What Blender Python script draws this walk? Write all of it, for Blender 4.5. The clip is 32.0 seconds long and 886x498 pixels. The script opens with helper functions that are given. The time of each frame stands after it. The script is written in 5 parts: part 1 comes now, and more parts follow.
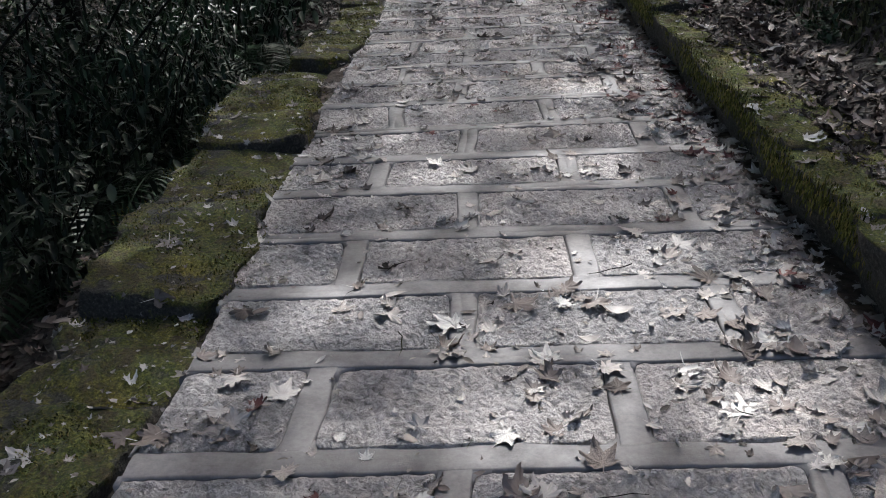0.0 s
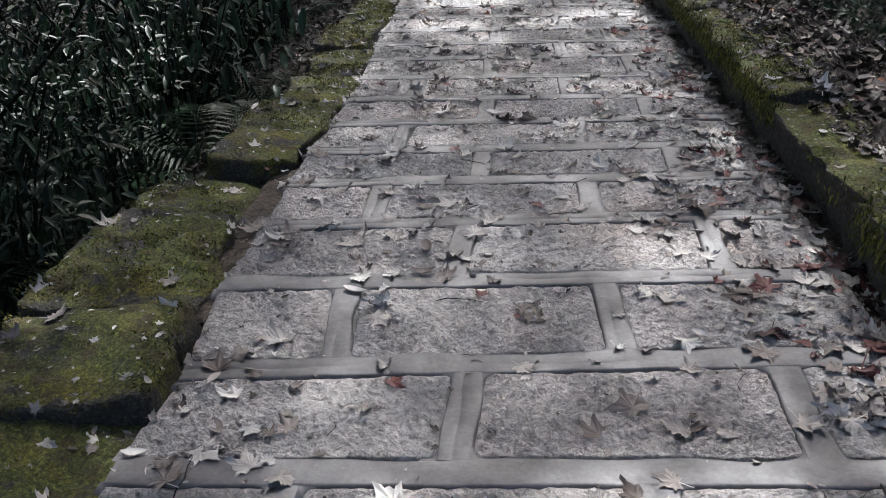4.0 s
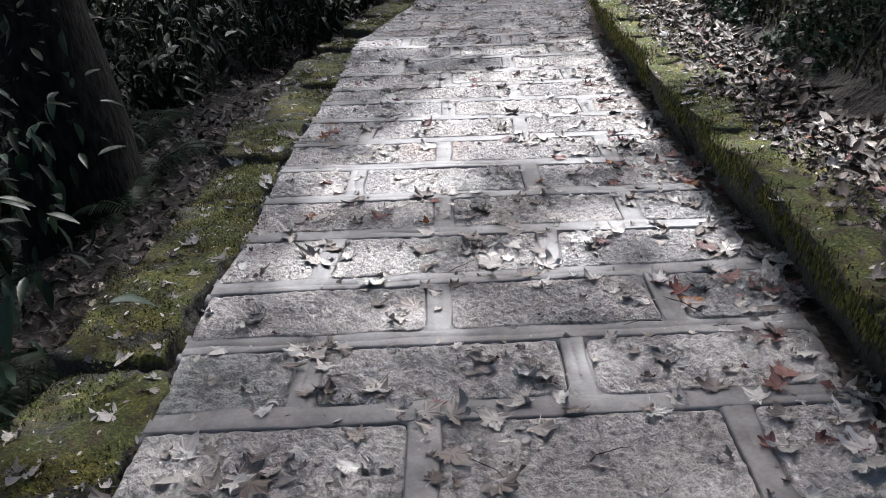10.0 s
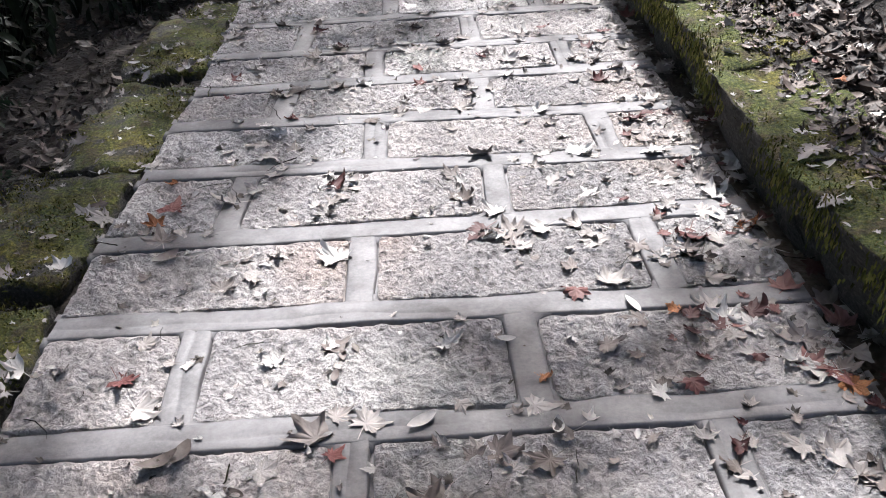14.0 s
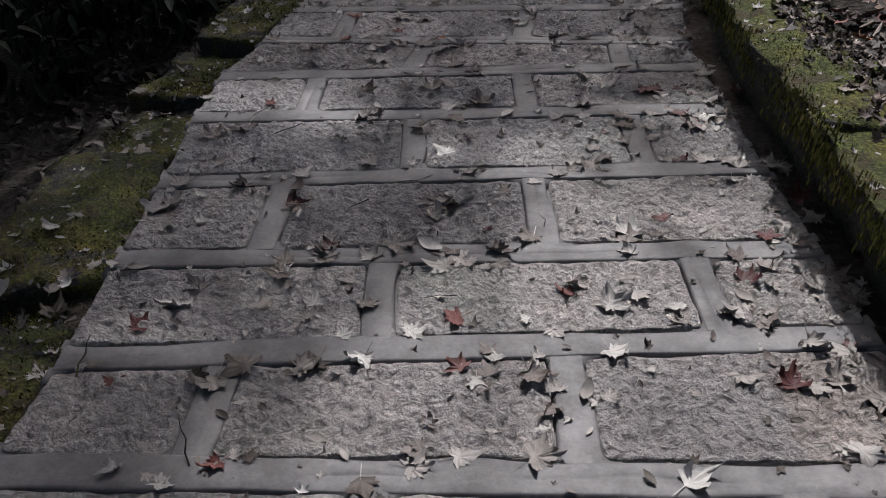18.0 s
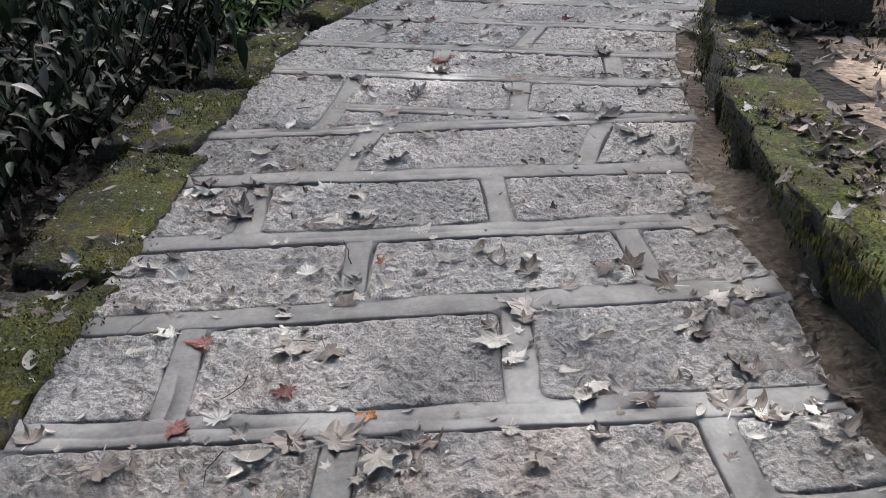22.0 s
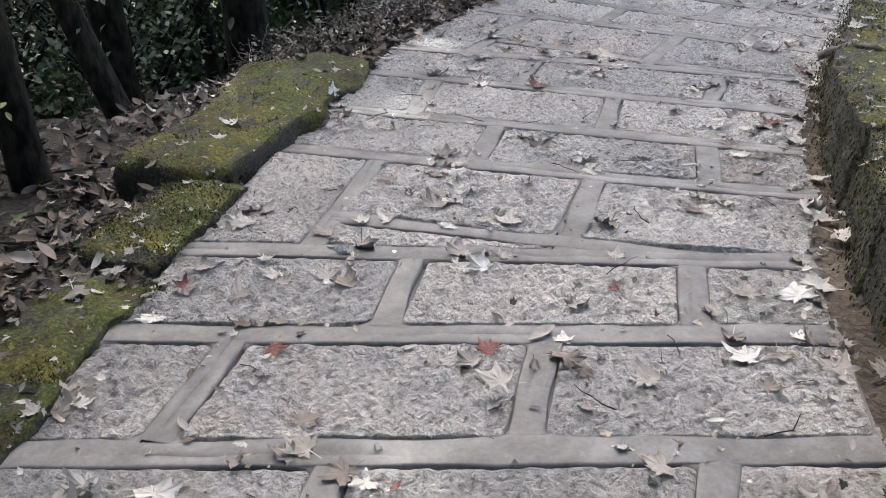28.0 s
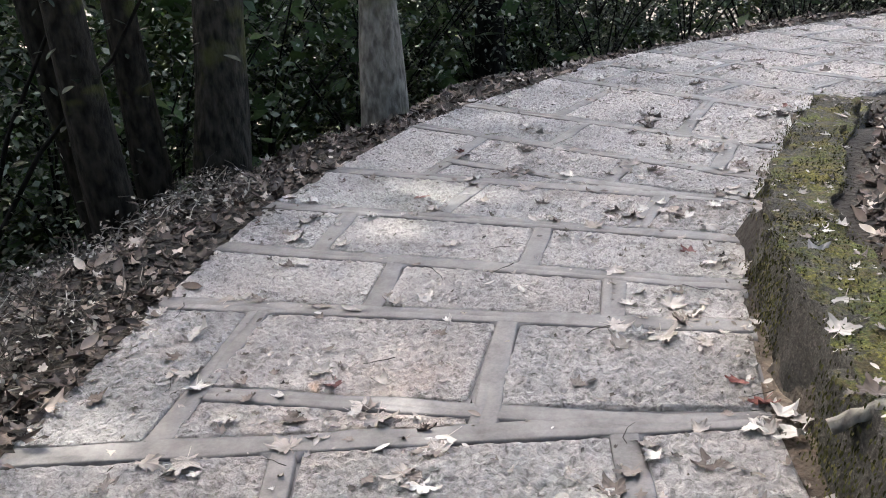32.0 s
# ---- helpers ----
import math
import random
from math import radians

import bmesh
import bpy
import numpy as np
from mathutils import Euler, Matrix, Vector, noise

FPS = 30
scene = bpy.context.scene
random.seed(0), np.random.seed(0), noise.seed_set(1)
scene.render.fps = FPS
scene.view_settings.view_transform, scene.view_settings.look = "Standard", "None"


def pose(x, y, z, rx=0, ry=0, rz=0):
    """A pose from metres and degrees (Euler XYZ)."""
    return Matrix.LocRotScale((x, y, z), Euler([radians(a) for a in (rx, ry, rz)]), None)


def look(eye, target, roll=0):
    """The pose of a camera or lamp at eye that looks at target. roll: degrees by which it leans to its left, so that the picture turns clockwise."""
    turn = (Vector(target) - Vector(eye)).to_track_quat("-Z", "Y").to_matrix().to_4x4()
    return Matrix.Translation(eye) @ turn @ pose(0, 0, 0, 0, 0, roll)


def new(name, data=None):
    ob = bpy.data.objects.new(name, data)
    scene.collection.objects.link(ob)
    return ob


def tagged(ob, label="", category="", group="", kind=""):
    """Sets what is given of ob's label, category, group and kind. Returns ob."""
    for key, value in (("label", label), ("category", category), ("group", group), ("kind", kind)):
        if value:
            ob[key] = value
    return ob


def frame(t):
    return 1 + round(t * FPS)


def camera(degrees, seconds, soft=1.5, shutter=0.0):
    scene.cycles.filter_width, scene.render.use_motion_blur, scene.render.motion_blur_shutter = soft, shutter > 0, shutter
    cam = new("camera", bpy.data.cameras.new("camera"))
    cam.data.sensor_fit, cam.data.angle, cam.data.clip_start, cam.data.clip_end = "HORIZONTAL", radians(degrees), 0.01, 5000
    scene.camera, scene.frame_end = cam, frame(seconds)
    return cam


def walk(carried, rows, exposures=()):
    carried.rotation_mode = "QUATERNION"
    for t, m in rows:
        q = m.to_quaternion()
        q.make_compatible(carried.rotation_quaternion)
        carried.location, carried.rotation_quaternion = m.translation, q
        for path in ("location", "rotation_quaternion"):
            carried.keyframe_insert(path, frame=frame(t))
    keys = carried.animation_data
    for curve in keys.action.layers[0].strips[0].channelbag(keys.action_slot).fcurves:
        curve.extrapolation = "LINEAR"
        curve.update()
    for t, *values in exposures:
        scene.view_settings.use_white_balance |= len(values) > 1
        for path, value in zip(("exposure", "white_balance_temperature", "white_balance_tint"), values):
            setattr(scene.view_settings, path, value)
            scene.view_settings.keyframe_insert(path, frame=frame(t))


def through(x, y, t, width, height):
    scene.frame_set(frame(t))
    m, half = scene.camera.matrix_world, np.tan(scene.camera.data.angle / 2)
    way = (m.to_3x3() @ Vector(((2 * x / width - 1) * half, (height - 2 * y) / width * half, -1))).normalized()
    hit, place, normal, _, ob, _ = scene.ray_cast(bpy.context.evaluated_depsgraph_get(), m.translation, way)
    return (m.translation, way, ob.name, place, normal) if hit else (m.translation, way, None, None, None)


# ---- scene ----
cam = camera(52.0, 32.0, soft=1.0)
PATH = [
    (0, (0.348, 0.585, 1.327), (0.294, 2.346, 0.380), -2.66),
    (0.5, (0.414, 0.938, 1.310), (0.324, 2.700, 0.369), -2.73),
    (1, (0.446, 1.231, 1.293), (0.334, 2.995, 0.356), -2.89),
    (1.5, (0.446, 1.497, 1.307), (0.324, 3.255, 0.361), -2.81),
    (2, (0.451, 1.761, 1.321), (0.332, 3.512, 0.360), -2.53),
    (2.5, (0.442, 2.054, 1.290), (0.337, 3.790, 0.303), -1.80),
    (4.5, (0.445, 3.303, 1.130), (0.339, 5.059, 0.178), -2.03),
    (5, (0.413, 3.624, 1.107), (0.324, 5.396, 0.184), -1.64),
    (5.5, (0.392, 3.912, 1.094), (0.319, 5.698, 0.196), -1.44),
    (6, (0.431, 4.242, 1.068), (0.348, 6.035, 0.186), -1.80),
    (6.5, (0.428, 4.539, 1.065), (0.357, 6.332, 0.182), -1.98),
    (7, (0.421, 4.854, 1.061), (0.367, 6.647, 0.176), -1.81),
    (7.5, (0.431, 5.163, 1.045), (0.386, 6.954, 0.155), -1.52),
    (8, (0.446, 5.479, 1.030), (0.403, 7.266, 0.134), -1.71),
    (8.5, (0.431, 5.748, 1.028), (0.399, 7.532, 0.125), -1.38),
    (9, (0.424, 6.022, 1.015), (0.401, 7.804, 0.107), -1.08),
    (9.5, (0.488, 6.307, 0.997), (0.453, 8.088, 0.087), -1.86),
    (10, (0.561, 6.613, 0.964), (0.525, 8.393, 0.054), -2.91),
    (10.5, (0.619, 7.008, 0.926), (0.597, 8.781, 0.002), -3.33),
    (11, (0.671, 7.355, 0.876), (0.657, 9.119, -0.067), -3.34),
    (11.5, (0.696, 7.702, 0.857), (0.693, 9.448, -0.118), -3.27),
    (12, (0.707, 8.047, 0.849), (0.718, 9.808, -0.099), -3.21),
    (12.5, (0.710, 8.321, 0.829), (0.728, 10.067, -0.146), -3.24),
    (13, (0.703, 8.566, 0.799), (0.728, 10.270, -0.247), -3.27),
    (13.5, (0.688, 8.799, 0.781), (0.723, 10.461, -0.331), -3.29),
    (14, (0.693, 9.016, 0.771), (0.729, 10.656, -0.373), -3.50),
    (14.5, (0.701, 9.231, 0.741), (0.744, 10.867, -0.408), -3.07),
    (16.5, (0.752, 10.222, 0.655), (0.712, 11.754, -0.630), -3.77),
    (17, (0.736, 10.455, 0.638), (0.694, 12.007, -0.623), -3.70),
    (17.5, (0.709, 10.721, 0.623), (0.685, 12.308, -0.593), -3.06),
    (18, (0.708, 11.049, 0.602), (0.693, 12.676, -0.561), -2.44),
    (18.5, (0.718, 11.349, 0.596), (0.701, 13.004, -0.528), -2.16),
    (19, (0.676, 11.662, 0.580), (0.689, 13.334, -0.517), -1.82),
    (19.5, (0.640, 11.940, 0.561), (0.706, 13.633, -0.502), -0.92),
    (20, (0.656, 12.211, 0.552), (0.746, 13.918, -0.486), -1.15),
    (20.5, (0.652, 12.526, 0.538), (0.781, 14.229, -0.503), -1.34),
    (21, (0.623, 12.800, 0.507), (0.804, 14.494, -0.540), -0.93),
    (21.5, (0.644, 13.107, 0.485), (0.851, 14.785, -0.584), -1.21),
    (22, (0.679, 13.442, 0.444), (0.903, 15.105, -0.645), -2.10),
    (22.5, (0.710, 13.760, 0.442), (0.950, 15.397, -0.683), -2.85),
    (23, (0.757, 14.081, 0.426), (1.017, 15.696, -0.725), -2.66),
    (23.5, (0.809, 14.451, 0.417), (1.072, 16.066, -0.733), -2.72),
    (24, (0.810, 14.774, 0.403), (1.074, 16.402, -0.727), -3.27),
    (24.5, (0.793, 15.110, 0.358), (1.085, 16.743, -0.760), -2.56),
    (26.5, (0.963, 16.434, 0.220), (1.501, 18.009, -0.888), -0.66),
    (27, (1.072, 16.748, 0.197), (1.685, 18.314, -0.884), -0.04),
    (27.5, (1.174, 17.048, 0.190), (1.877, 18.591, -0.871), 1.23),
    (28, (1.309, 17.349, 0.138), (2.106, 18.872, -0.884), 1.43),
    (28.5, (1.437, 17.621, 0.124), (2.308, 19.113, -0.883), 0.61),
    (29, (1.547, 17.909, 0.144), (2.521, 19.342, -0.855), 0.18),
    (29.5, (1.739, 18.174, 0.119), (2.784, 19.578, -0.849), -0.37),
    (30, (1.943, 18.462, 0.116), (3.059, 19.840, -0.810), -0.87),
    (30.5, (2.125, 18.750, 0.120), (3.322, 20.093, -0.754), -0.24),
    (31, (2.349, 18.988, 0.125), (3.584, 20.316, -0.718), -0.14),
    (31.5, (2.556, 19.235, 0.124), (3.806, 20.553, -0.712), -0.59),
    (32, (2.762, 19.515, 0.104), (4.054, 20.801, -0.718), -1.21),
]
walk(cam, [(t, look(eye, target, roll)) for t, eye, target, roll in PATH],
     exposures=[(0.0, 1.7, 6200, 8), (2.5, 1.9, 6150, 8), (4.5, 1.95, 6100, 8), (6.0, 2.05, 6100, 8), (7.3, 2.2, 6100, 8), (8.5, 2.2, 6100, 8), (10.5, 1.92, 6050, 9), (12.0, 1.55, 6150, 10), (13.0, 2.1, 6150, 11), (14.5, 2.05, 6150, 11), (16.5, 1.15, 6200, 11),
                (18.8, 0.6, 6200, 11), (20.0, 1.55, 6150, 8), (21.0, 2.2, 6150, 5), (24.0, 2.6, 6200, 4), (28.0, 2.75, 6450, 5), (30.0, 2.95, 6650, 5), (32.0, 3.05, 6850, 6)])

# ---- sky, sun ----
SUN_ELEV, SUN_AZ = 52.0, 12.0        # degrees; azimuth clockwise from +y (ahead)
world = bpy.data.worlds.new("sky")
scene.world = world
world.use_nodes = True
wn = world.node_tree.nodes
sky = wn.new("ShaderNodeTexSky")
sky.sky_type, sky.sun_disc = "NISHITA", False
sky.sun_elevation, sky.sun_rotation = radians(SUN_ELEV), radians(SUN_AZ)
sky.air_density, sky.dust_density, sky.ozone_density = 1.0, 5.0, 0.6
world.node_tree.links.new(sky.outputs[0], wn["Background"].inputs[0])
wn["Background"].inputs[1].default_value = 0.15
sun = new("sun", bpy.data.lights.new("sun", "SUN"))
sun.data.energy, sun.data.angle, sun.data.color = 2.6, radians(0.55), (1.0, 0.97, 0.93)
sx, sy = math.sin(radians(SUN_AZ)) * math.cos(radians(SUN_ELEV)), math.cos(radians(SUN_AZ)) * math.cos(radians(SUN_ELEV))
sun.matrix_world = look((40 * sx, 40 * sy, 40 * math.sin(radians(SUN_ELEV))), (0, 0, 0))

# ---- the path's plane: it falls gently ahead ----
SLOPE = radians(-4.0)
CS, SS = math.cos(SLOPE), math.sin(SLOPE)


def W(x, y, h=0.0):
    """A place given along the path's plane (x across, y ahead, h above it), in the world."""
    return Vector((x, y * CS - h * SS, y * SS + h * CS))


def nz(x, y, z=0.0, s=1.0):
    return noise.noise(Vector((x * s, y * s, z * s + 3.7)))


# ---- materials ----
def material(name, rough=0.8):
    m = bpy.data.materials.new(name)
    m.use_nodes = True
    n, l = m.node_tree.nodes, m.node_tree.links
    b = n["Principled BSDF"]
    b.inputs["Roughness"].default_value = rough
    return m, n, l, b


def texture(n, l, kind, scale, detail=4.0, vec=None, **more):
    t = n.new({"noise": "ShaderNodeTexNoise", "voronoi": "ShaderNodeTexVoronoi", "wave": "ShaderNodeTexWave"}[kind])
    t.inputs["Scale"].default_value = scale
    if "Detail" in t.inputs:
        t.inputs["Detail"].default_value = detail
    for k, v in more.items():
        t.inputs[k].default_value = v
    if vec is not None:
        l.new(vec, t.inputs["Vector"])
    return t


def ramp(n, l, fac, *stops):
    r = n.new("ShaderNodeValToRGB")
    e = r.color_ramp.elements
    while len(e) < len(stops):
        e.new(0.5)
    for el, (pos, col) in zip(e, stops):
        el.position, el.color = pos, (*col, 1.0) if len(col) == 3 else col
    l.new(fac, r.inputs[0])
    return r.outputs[0]


def mix(n, l, fac, a, b, mode="MIX"):
    m = n.new("ShaderNodeMix")
    m.data_type, m.blend_type = "RGBA", mode
    for sock, v in ((m.inputs["Factor"], fac), (m.inputs[6], a), (m.inputs[7], b)):
        if isinstance(v, (int, float)):
            sock.default_value = v
        elif isinstance(v, tuple):
            sock.default_value = (*v, 1.0)
        else:
            l.new(v, sock)
    return m.outputs[2]


def maths(n, l, op, a, b=0.5):
    m = n.new("ShaderNodeMath")
    m.operation = op
    for sock, v in zip(m.inputs, (a, b)):
        if isinstance(v, (int, float)):
            sock.default_value = v
        else:
            l.new(v, sock)
    return m.outputs[0]


def bump(n, l, b, height, strength, distance, under=None):
    k = n.new("ShaderNodeBump")
    k.inputs["Strength"].default_value, k.inputs["Distance"].default_value = strength, distance
    l.new(height, k.inputs["Height"])
    if under is not None:
        l.new(under, k.inputs["Normal"])
    l.new(k.outputs[0], b.inputs["Normal"])
    return k.outputs[0]


def coords(n):
    return n.new("ShaderNodeTexCoord").outputs["Object"]


def geo(n):
    return n.new("ShaderNodeNewGeometry")


def make_panel_mat():
    m, n, l, b = material("rough_aggregate", 0.44)
    v = coords(n)
    rnd = n.new("ShaderNodeObjectInfo").outputs["Random"]
    pits = texture(n, l, "noise", 36.0, 3, v, Roughness=0.5, Distortion=1.1)
    big = texture(n, l, "noise", 1.9, 5, v)
    mid = texture(n, l, "noise", 38.0, 5, v, Roughness=0.66)
    grain = texture(n, l, "noise", 130.0, 4, v, Roughness=0.7)
    warp = n.new("ShaderNodeVectorMath")
    warp.operation = "MULTIPLY_ADD"
    l.new(grain.outputs["Color"], warp.inputs[0])
    warp.inputs[1].default_value = (0.02, 0.02, 0.02)
    l.new(v, warp.inputs[2])
    chips = texture(n, l, "voronoi", 44.0, vec=warp.outputs[0])
    base = ramp(n, l, big.outputs[0], (0.32, (0.48, 0.463, 0.466)), (0.5, (0.565, 0.543, 0.542)), (0.68, (0.64, 0.614, 0.608)))
    base = mix(n, l, 1.0, base, ramp(n, l, mid.outputs[0], (0.34, (0.88, 0.87, 0.87)), (0.47, (1.0, 0.99, 0.98)), (0.64, (1.08, 1.07, 1.065))), "MULTIPLY")
    base = mix(n, l, 1.0, base, ramp(n, l, chips.outputs[0], (0.2, (1.07, 1.065, 1.06)), (0.6, (1.03, 1.025, 1.025)), (0.85, (0.97, 0.965, 0.965)), (1.0, (0.84, 0.83, 0.83))), "MULTIPLY")
    base = mix(n, l, 0.12, base, ramp(n, l, grain.outputs[0], (0.33, (0.5, 0.5, 0.51)), (0.5, (1.0, 0.99, 0.985)), (0.66, (1.5, 1.47, 1.45))), "MULTIPLY")
    base = mix(n, l, 1.0, base, ramp(n, l, rnd, (0.0, (0.86, 0.87, 0.885)), (0.5, (1.0, 0.99, 0.99)), (1.0, (1.08, 1.05, 1.035))), "MULTIPLY")
    base = mix(n, l, 1.0, base, ramp(n, l, pits.outputs[0], (0.32, (0.5, 0.49, 0.49)), (0.42, (0.86, 0.85, 0.85)), (0.5, (1.03, 1.03, 1.03)), (0.66, (1.12, 1.12, 1.11))), "MULTIPLY")
    stain = texture(n, l, "noise", 0.9, 6, v, Roughness=0.6)
    base = mix(n, l, ramp(n, l, stain.outputs[0], (0.57, (0, 0, 0)), (0.70, (0.5, 0.5, 0.5))), base, mix(n, l, 1.0, base, (0.95, 0.76, 0.64), "MULTIPLY"))
    rust = texture(n, l, "noise", 2.7, 5, v, Roughness=0.55)
    base = mix(n, l, ramp(n, l, rust.outputs[0], (0.70, (0, 0, 0)), (0.76, (0.6, 0.6, 0.6))), base, mix(n, l, 1.0, base, (1.1, 0.72, 0.45), "MULTIPLY"))
    damp = texture(n, l, "noise", 1.3, 6, v, Lacunarity=2.3)
    base = mix(n, l, 1.0, base, ramp(n, l, damp.outputs[0], (0.36, (0.74, 0.75, 0.76)), (0.52, (1.0, 1.0, 1.0))), "MULTIPLY")
    algae = texture(n, l, "noise", 0.75, 6, v, Distortion=0.6)
    base = mix(n, l, ramp(n, l, algae.outputs[0], (0.60, (0, 0, 0)), (0.72, (0.45, 0.45, 0.45))), base, mix(n, l, 1.0, base, (0.72, 0.84, 0.74), "MULTIPLY"))
    l.new(base, b.inputs["Base Color"])
    h = maths(n, l, "SUBTRACT", maths(n, l, "MULTIPLY", mid.outputs[0], 0.8), maths(n, l, "MULTIPLY", chips.outputs[0], 0.4))
    k = bump(n, l, b, maths(n, l, "ADD", h, maths(n, l, "MULTIPLY", pits.outputs[0], 0.9)), 1.0, 0.04)
    bump(n, l, b, grain.outputs[0], 0.5, 0.003, k)
    return m


def make_cement_mat():
    m, n, l, b = material("trowelled_cement", 0.55)
    v = coords(n)
    big = texture(n, l, "noise", 3.5, 7, v, Roughness=0.62)
    fine = texture(n, l, "noise", 75.0, 5, v, Roughness=0.7)
    wear = texture(n, l, "noise", 9.0, 6, v, Roughness=0.7)
    base = ramp(n, l, big.outputs[0], (0.3, (0.094, 0.089, 0.093)), (0.5, (0.122, 0.116, 0.12)), (0.7, (0.158, 0.15, 0.154)))
    base = mix(n, l, 0.5, base, ramp(n, l, fine.outputs[0], (0.3, (0.6, 0.6, 0.6)), (0.7, (1.35, 1.35, 1.35))), "MULTIPLY")
    base = mix(n, l, 1.0, base, ramp(n, l, wear.outputs[0], (0.32, (0.72, 0.71, 0.7)), (0.5, (1.0, 1.0, 1.0)), (0.68, (1.22, 1.21, 1.21))), "MULTIPLY")
    l.new(base, b.inputs["Base Color"])
    l.new(ramp(n, l, wear.outputs[0], (0.3, (0.72,) * 3), (0.7, (0.54,) * 3)), b.inputs["Roughness"])
    bump(n, l, b, maths(n, l, "ADD", big.outputs[0], maths(n, l, "MULTIPLY", fine.outputs[0], 0.25)), 0.35, 0.01)
    return m


def make_moss_mat(name, amount, upward=0.10):
    m, n, l, b = material(name, 0.95)
    v = coords(n)
    up = n.new("ShaderNodeSeparateXYZ")
    l.new(geo(n).outputs["Normal"], up.inputs[0])
    big = texture(n, l, "noise", 4.2, 8, v, Roughness=0.68)
    fine = texture(n, l, "noise", 85.0, 5, v, Roughness=0.72)
    tone = texture(n, l, "noise", 9.0, 6, v, Roughness=0.7)
    hue = texture(n, l, "noise", 3.1, 5, v, Roughness=0.6)
    green = ramp(n, l, fine.outputs[0], (0.3, (0.012, 0.018, 0.003)), (0.5, (0.06, 0.076, 0.012)), (0.70, (0.19, 0.2, 0.036)))
    yellow = ramp(n, l, fine.outputs[0], (0.3, (0.025, 0.022, 0.004)), (0.5, (0.12, 0.105, 0.014)), (0.70, (0.29, 0.24, 0.04)))
    brown = ramp(n, l, fine.outputs[0], (0.3, (0.014, 0.011, 0.005)), (0.7, (0.105, 0.08, 0.03)))
    green = mix(n, l, ramp(n, l, hue.outputs[0], (0.42, (0, 0, 0)), (0.62, (1, 1, 1))), green, yellow)
    green = mix(n, l, ramp(n, l, tone.outputs[0], (0.48, (0, 0, 0)), (0.6, (1, 1, 1))), green, brown)
    stone = ramp(n, l, fine.outputs[0], (0.3, (0.012, 0.011, 0.0095)), (0.55, (0.052, 0.046, 0.04)), (0.72, (0.14, 0.125, 0.11)))
    where = maths(n, l, "ADD", maths(n, l, "ADD", maths(n, l, "MULTIPLY", big.outputs[0], 0.75), maths(n, l, "MULTIPLY", tone.outputs[0], 0.25)), maths(n, l, "MULTIPLY", up.outputs[2], upward))
    fac = ramp(n, l, where, (0.63 - amount * 0.25, (0, 0, 0)), (0.69 - amount * 0.24, (1, 1, 1)))
    l.new(mix(n, l, fac, stone, green), b.inputs["Base Color"])
    k = bump(n, l, b, tone.outputs[0], 0.9, 0.04)
    bump(n, l, b, fine.outputs[0], 1.0, 0.018, k)
    return m


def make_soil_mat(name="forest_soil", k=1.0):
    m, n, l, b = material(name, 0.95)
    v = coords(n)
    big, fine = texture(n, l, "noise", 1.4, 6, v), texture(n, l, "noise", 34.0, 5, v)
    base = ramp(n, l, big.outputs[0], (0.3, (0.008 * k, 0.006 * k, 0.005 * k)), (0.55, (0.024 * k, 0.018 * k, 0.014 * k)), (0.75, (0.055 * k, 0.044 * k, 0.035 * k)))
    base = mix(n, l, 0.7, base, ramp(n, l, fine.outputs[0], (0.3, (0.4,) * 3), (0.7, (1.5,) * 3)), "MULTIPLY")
    l.new(base, b.inputs["Base Color"])
    bump(n, l, b, fine.outputs[0], 0.9, 0.03)
    return m


def make_leaf_mat(name, stops, rnd="island", rough=0.6, through=0.15, gloss=0.3):
    m, n, l, b = material(name, rough)
    b.inputs["Specular IOR Level"].default_value = gloss
    r = geo(n).outputs["Random Per Island"] if rnd == "island" else n.new("ShaderNodeObjectInfo").outputs["Random"]
    col = ramp(n, l, r, *stops)
    fine = texture(n, l, "noise", 28.0, 4, coords(n))
    col = mix(n, l, 0.6, col, ramp(n, l, fine.outputs[0], (0.3, (0.55,) * 3), (0.7, (1.3,) * 3)), "MULTIPLY")
    l.new(col, b.inputs["Base Color"])
    bump(n, l, b, fine.outputs[0], 0.4, 0.01)
    if through:
        t = n.new("ShaderNodeBsdfTranslucent")
        l.new(col, t.inputs["Color"])
        a = n.new("ShaderNodeMixShader")
        a.inputs[0].default_value = through
        l.new(b.outputs[0], a.inputs[1])
        l.new(t.outputs[0], a.inputs[2])
        l.new(a.outputs[0], n["Material Output"].inputs[0])
    return m


def make_bark_mat(name, a, c, moss=0.0):
    m, n, l, b = material(name, 0.9)
    v = coords(n)
    mp = n.new("ShaderNodeMapping")
    mp.inputs["Scale"].default_value = (1.0, 1.0, 0.45)
    l.new(v, mp.inputs[0])
    ridges = texture(n, l, "noise", 22.0, 6, mp.outputs[0])
    blot = texture(n, l, "noise", 2.4, 4, v)
    col = ramp(n, l, ridges.outputs[0], (0.35, a), (0.65, c))
    if moss:
        col = mix(n, l, ramp(n, l, blot.outputs[0], (0.62 - moss * 0.2, (0, 0, 0)), (0.68, (1, 1, 1))), col, (0.075, 0.08, 0.022))
    b.inputs["Specular IOR Level"].default_value = 0.12
    l.new(col, b.inputs["Base Color"])
    bump(n, l, b, ridges.outputs[0], 0.9, 0.03)
    return m


def make_slab_mat():
    m, n, l, b = material("pale_polished_stone", 0.25)
    v = coords(n)
    f = texture(n, l, "noise", 5.0, 6, v)
    l.new(ramp(n, l, f.outputs[0], (0.3, (0.2, 0.21, 0.21)), (0.7, (0.36, 0.375, 0.37))), b.inputs["Base Color"])
    return m


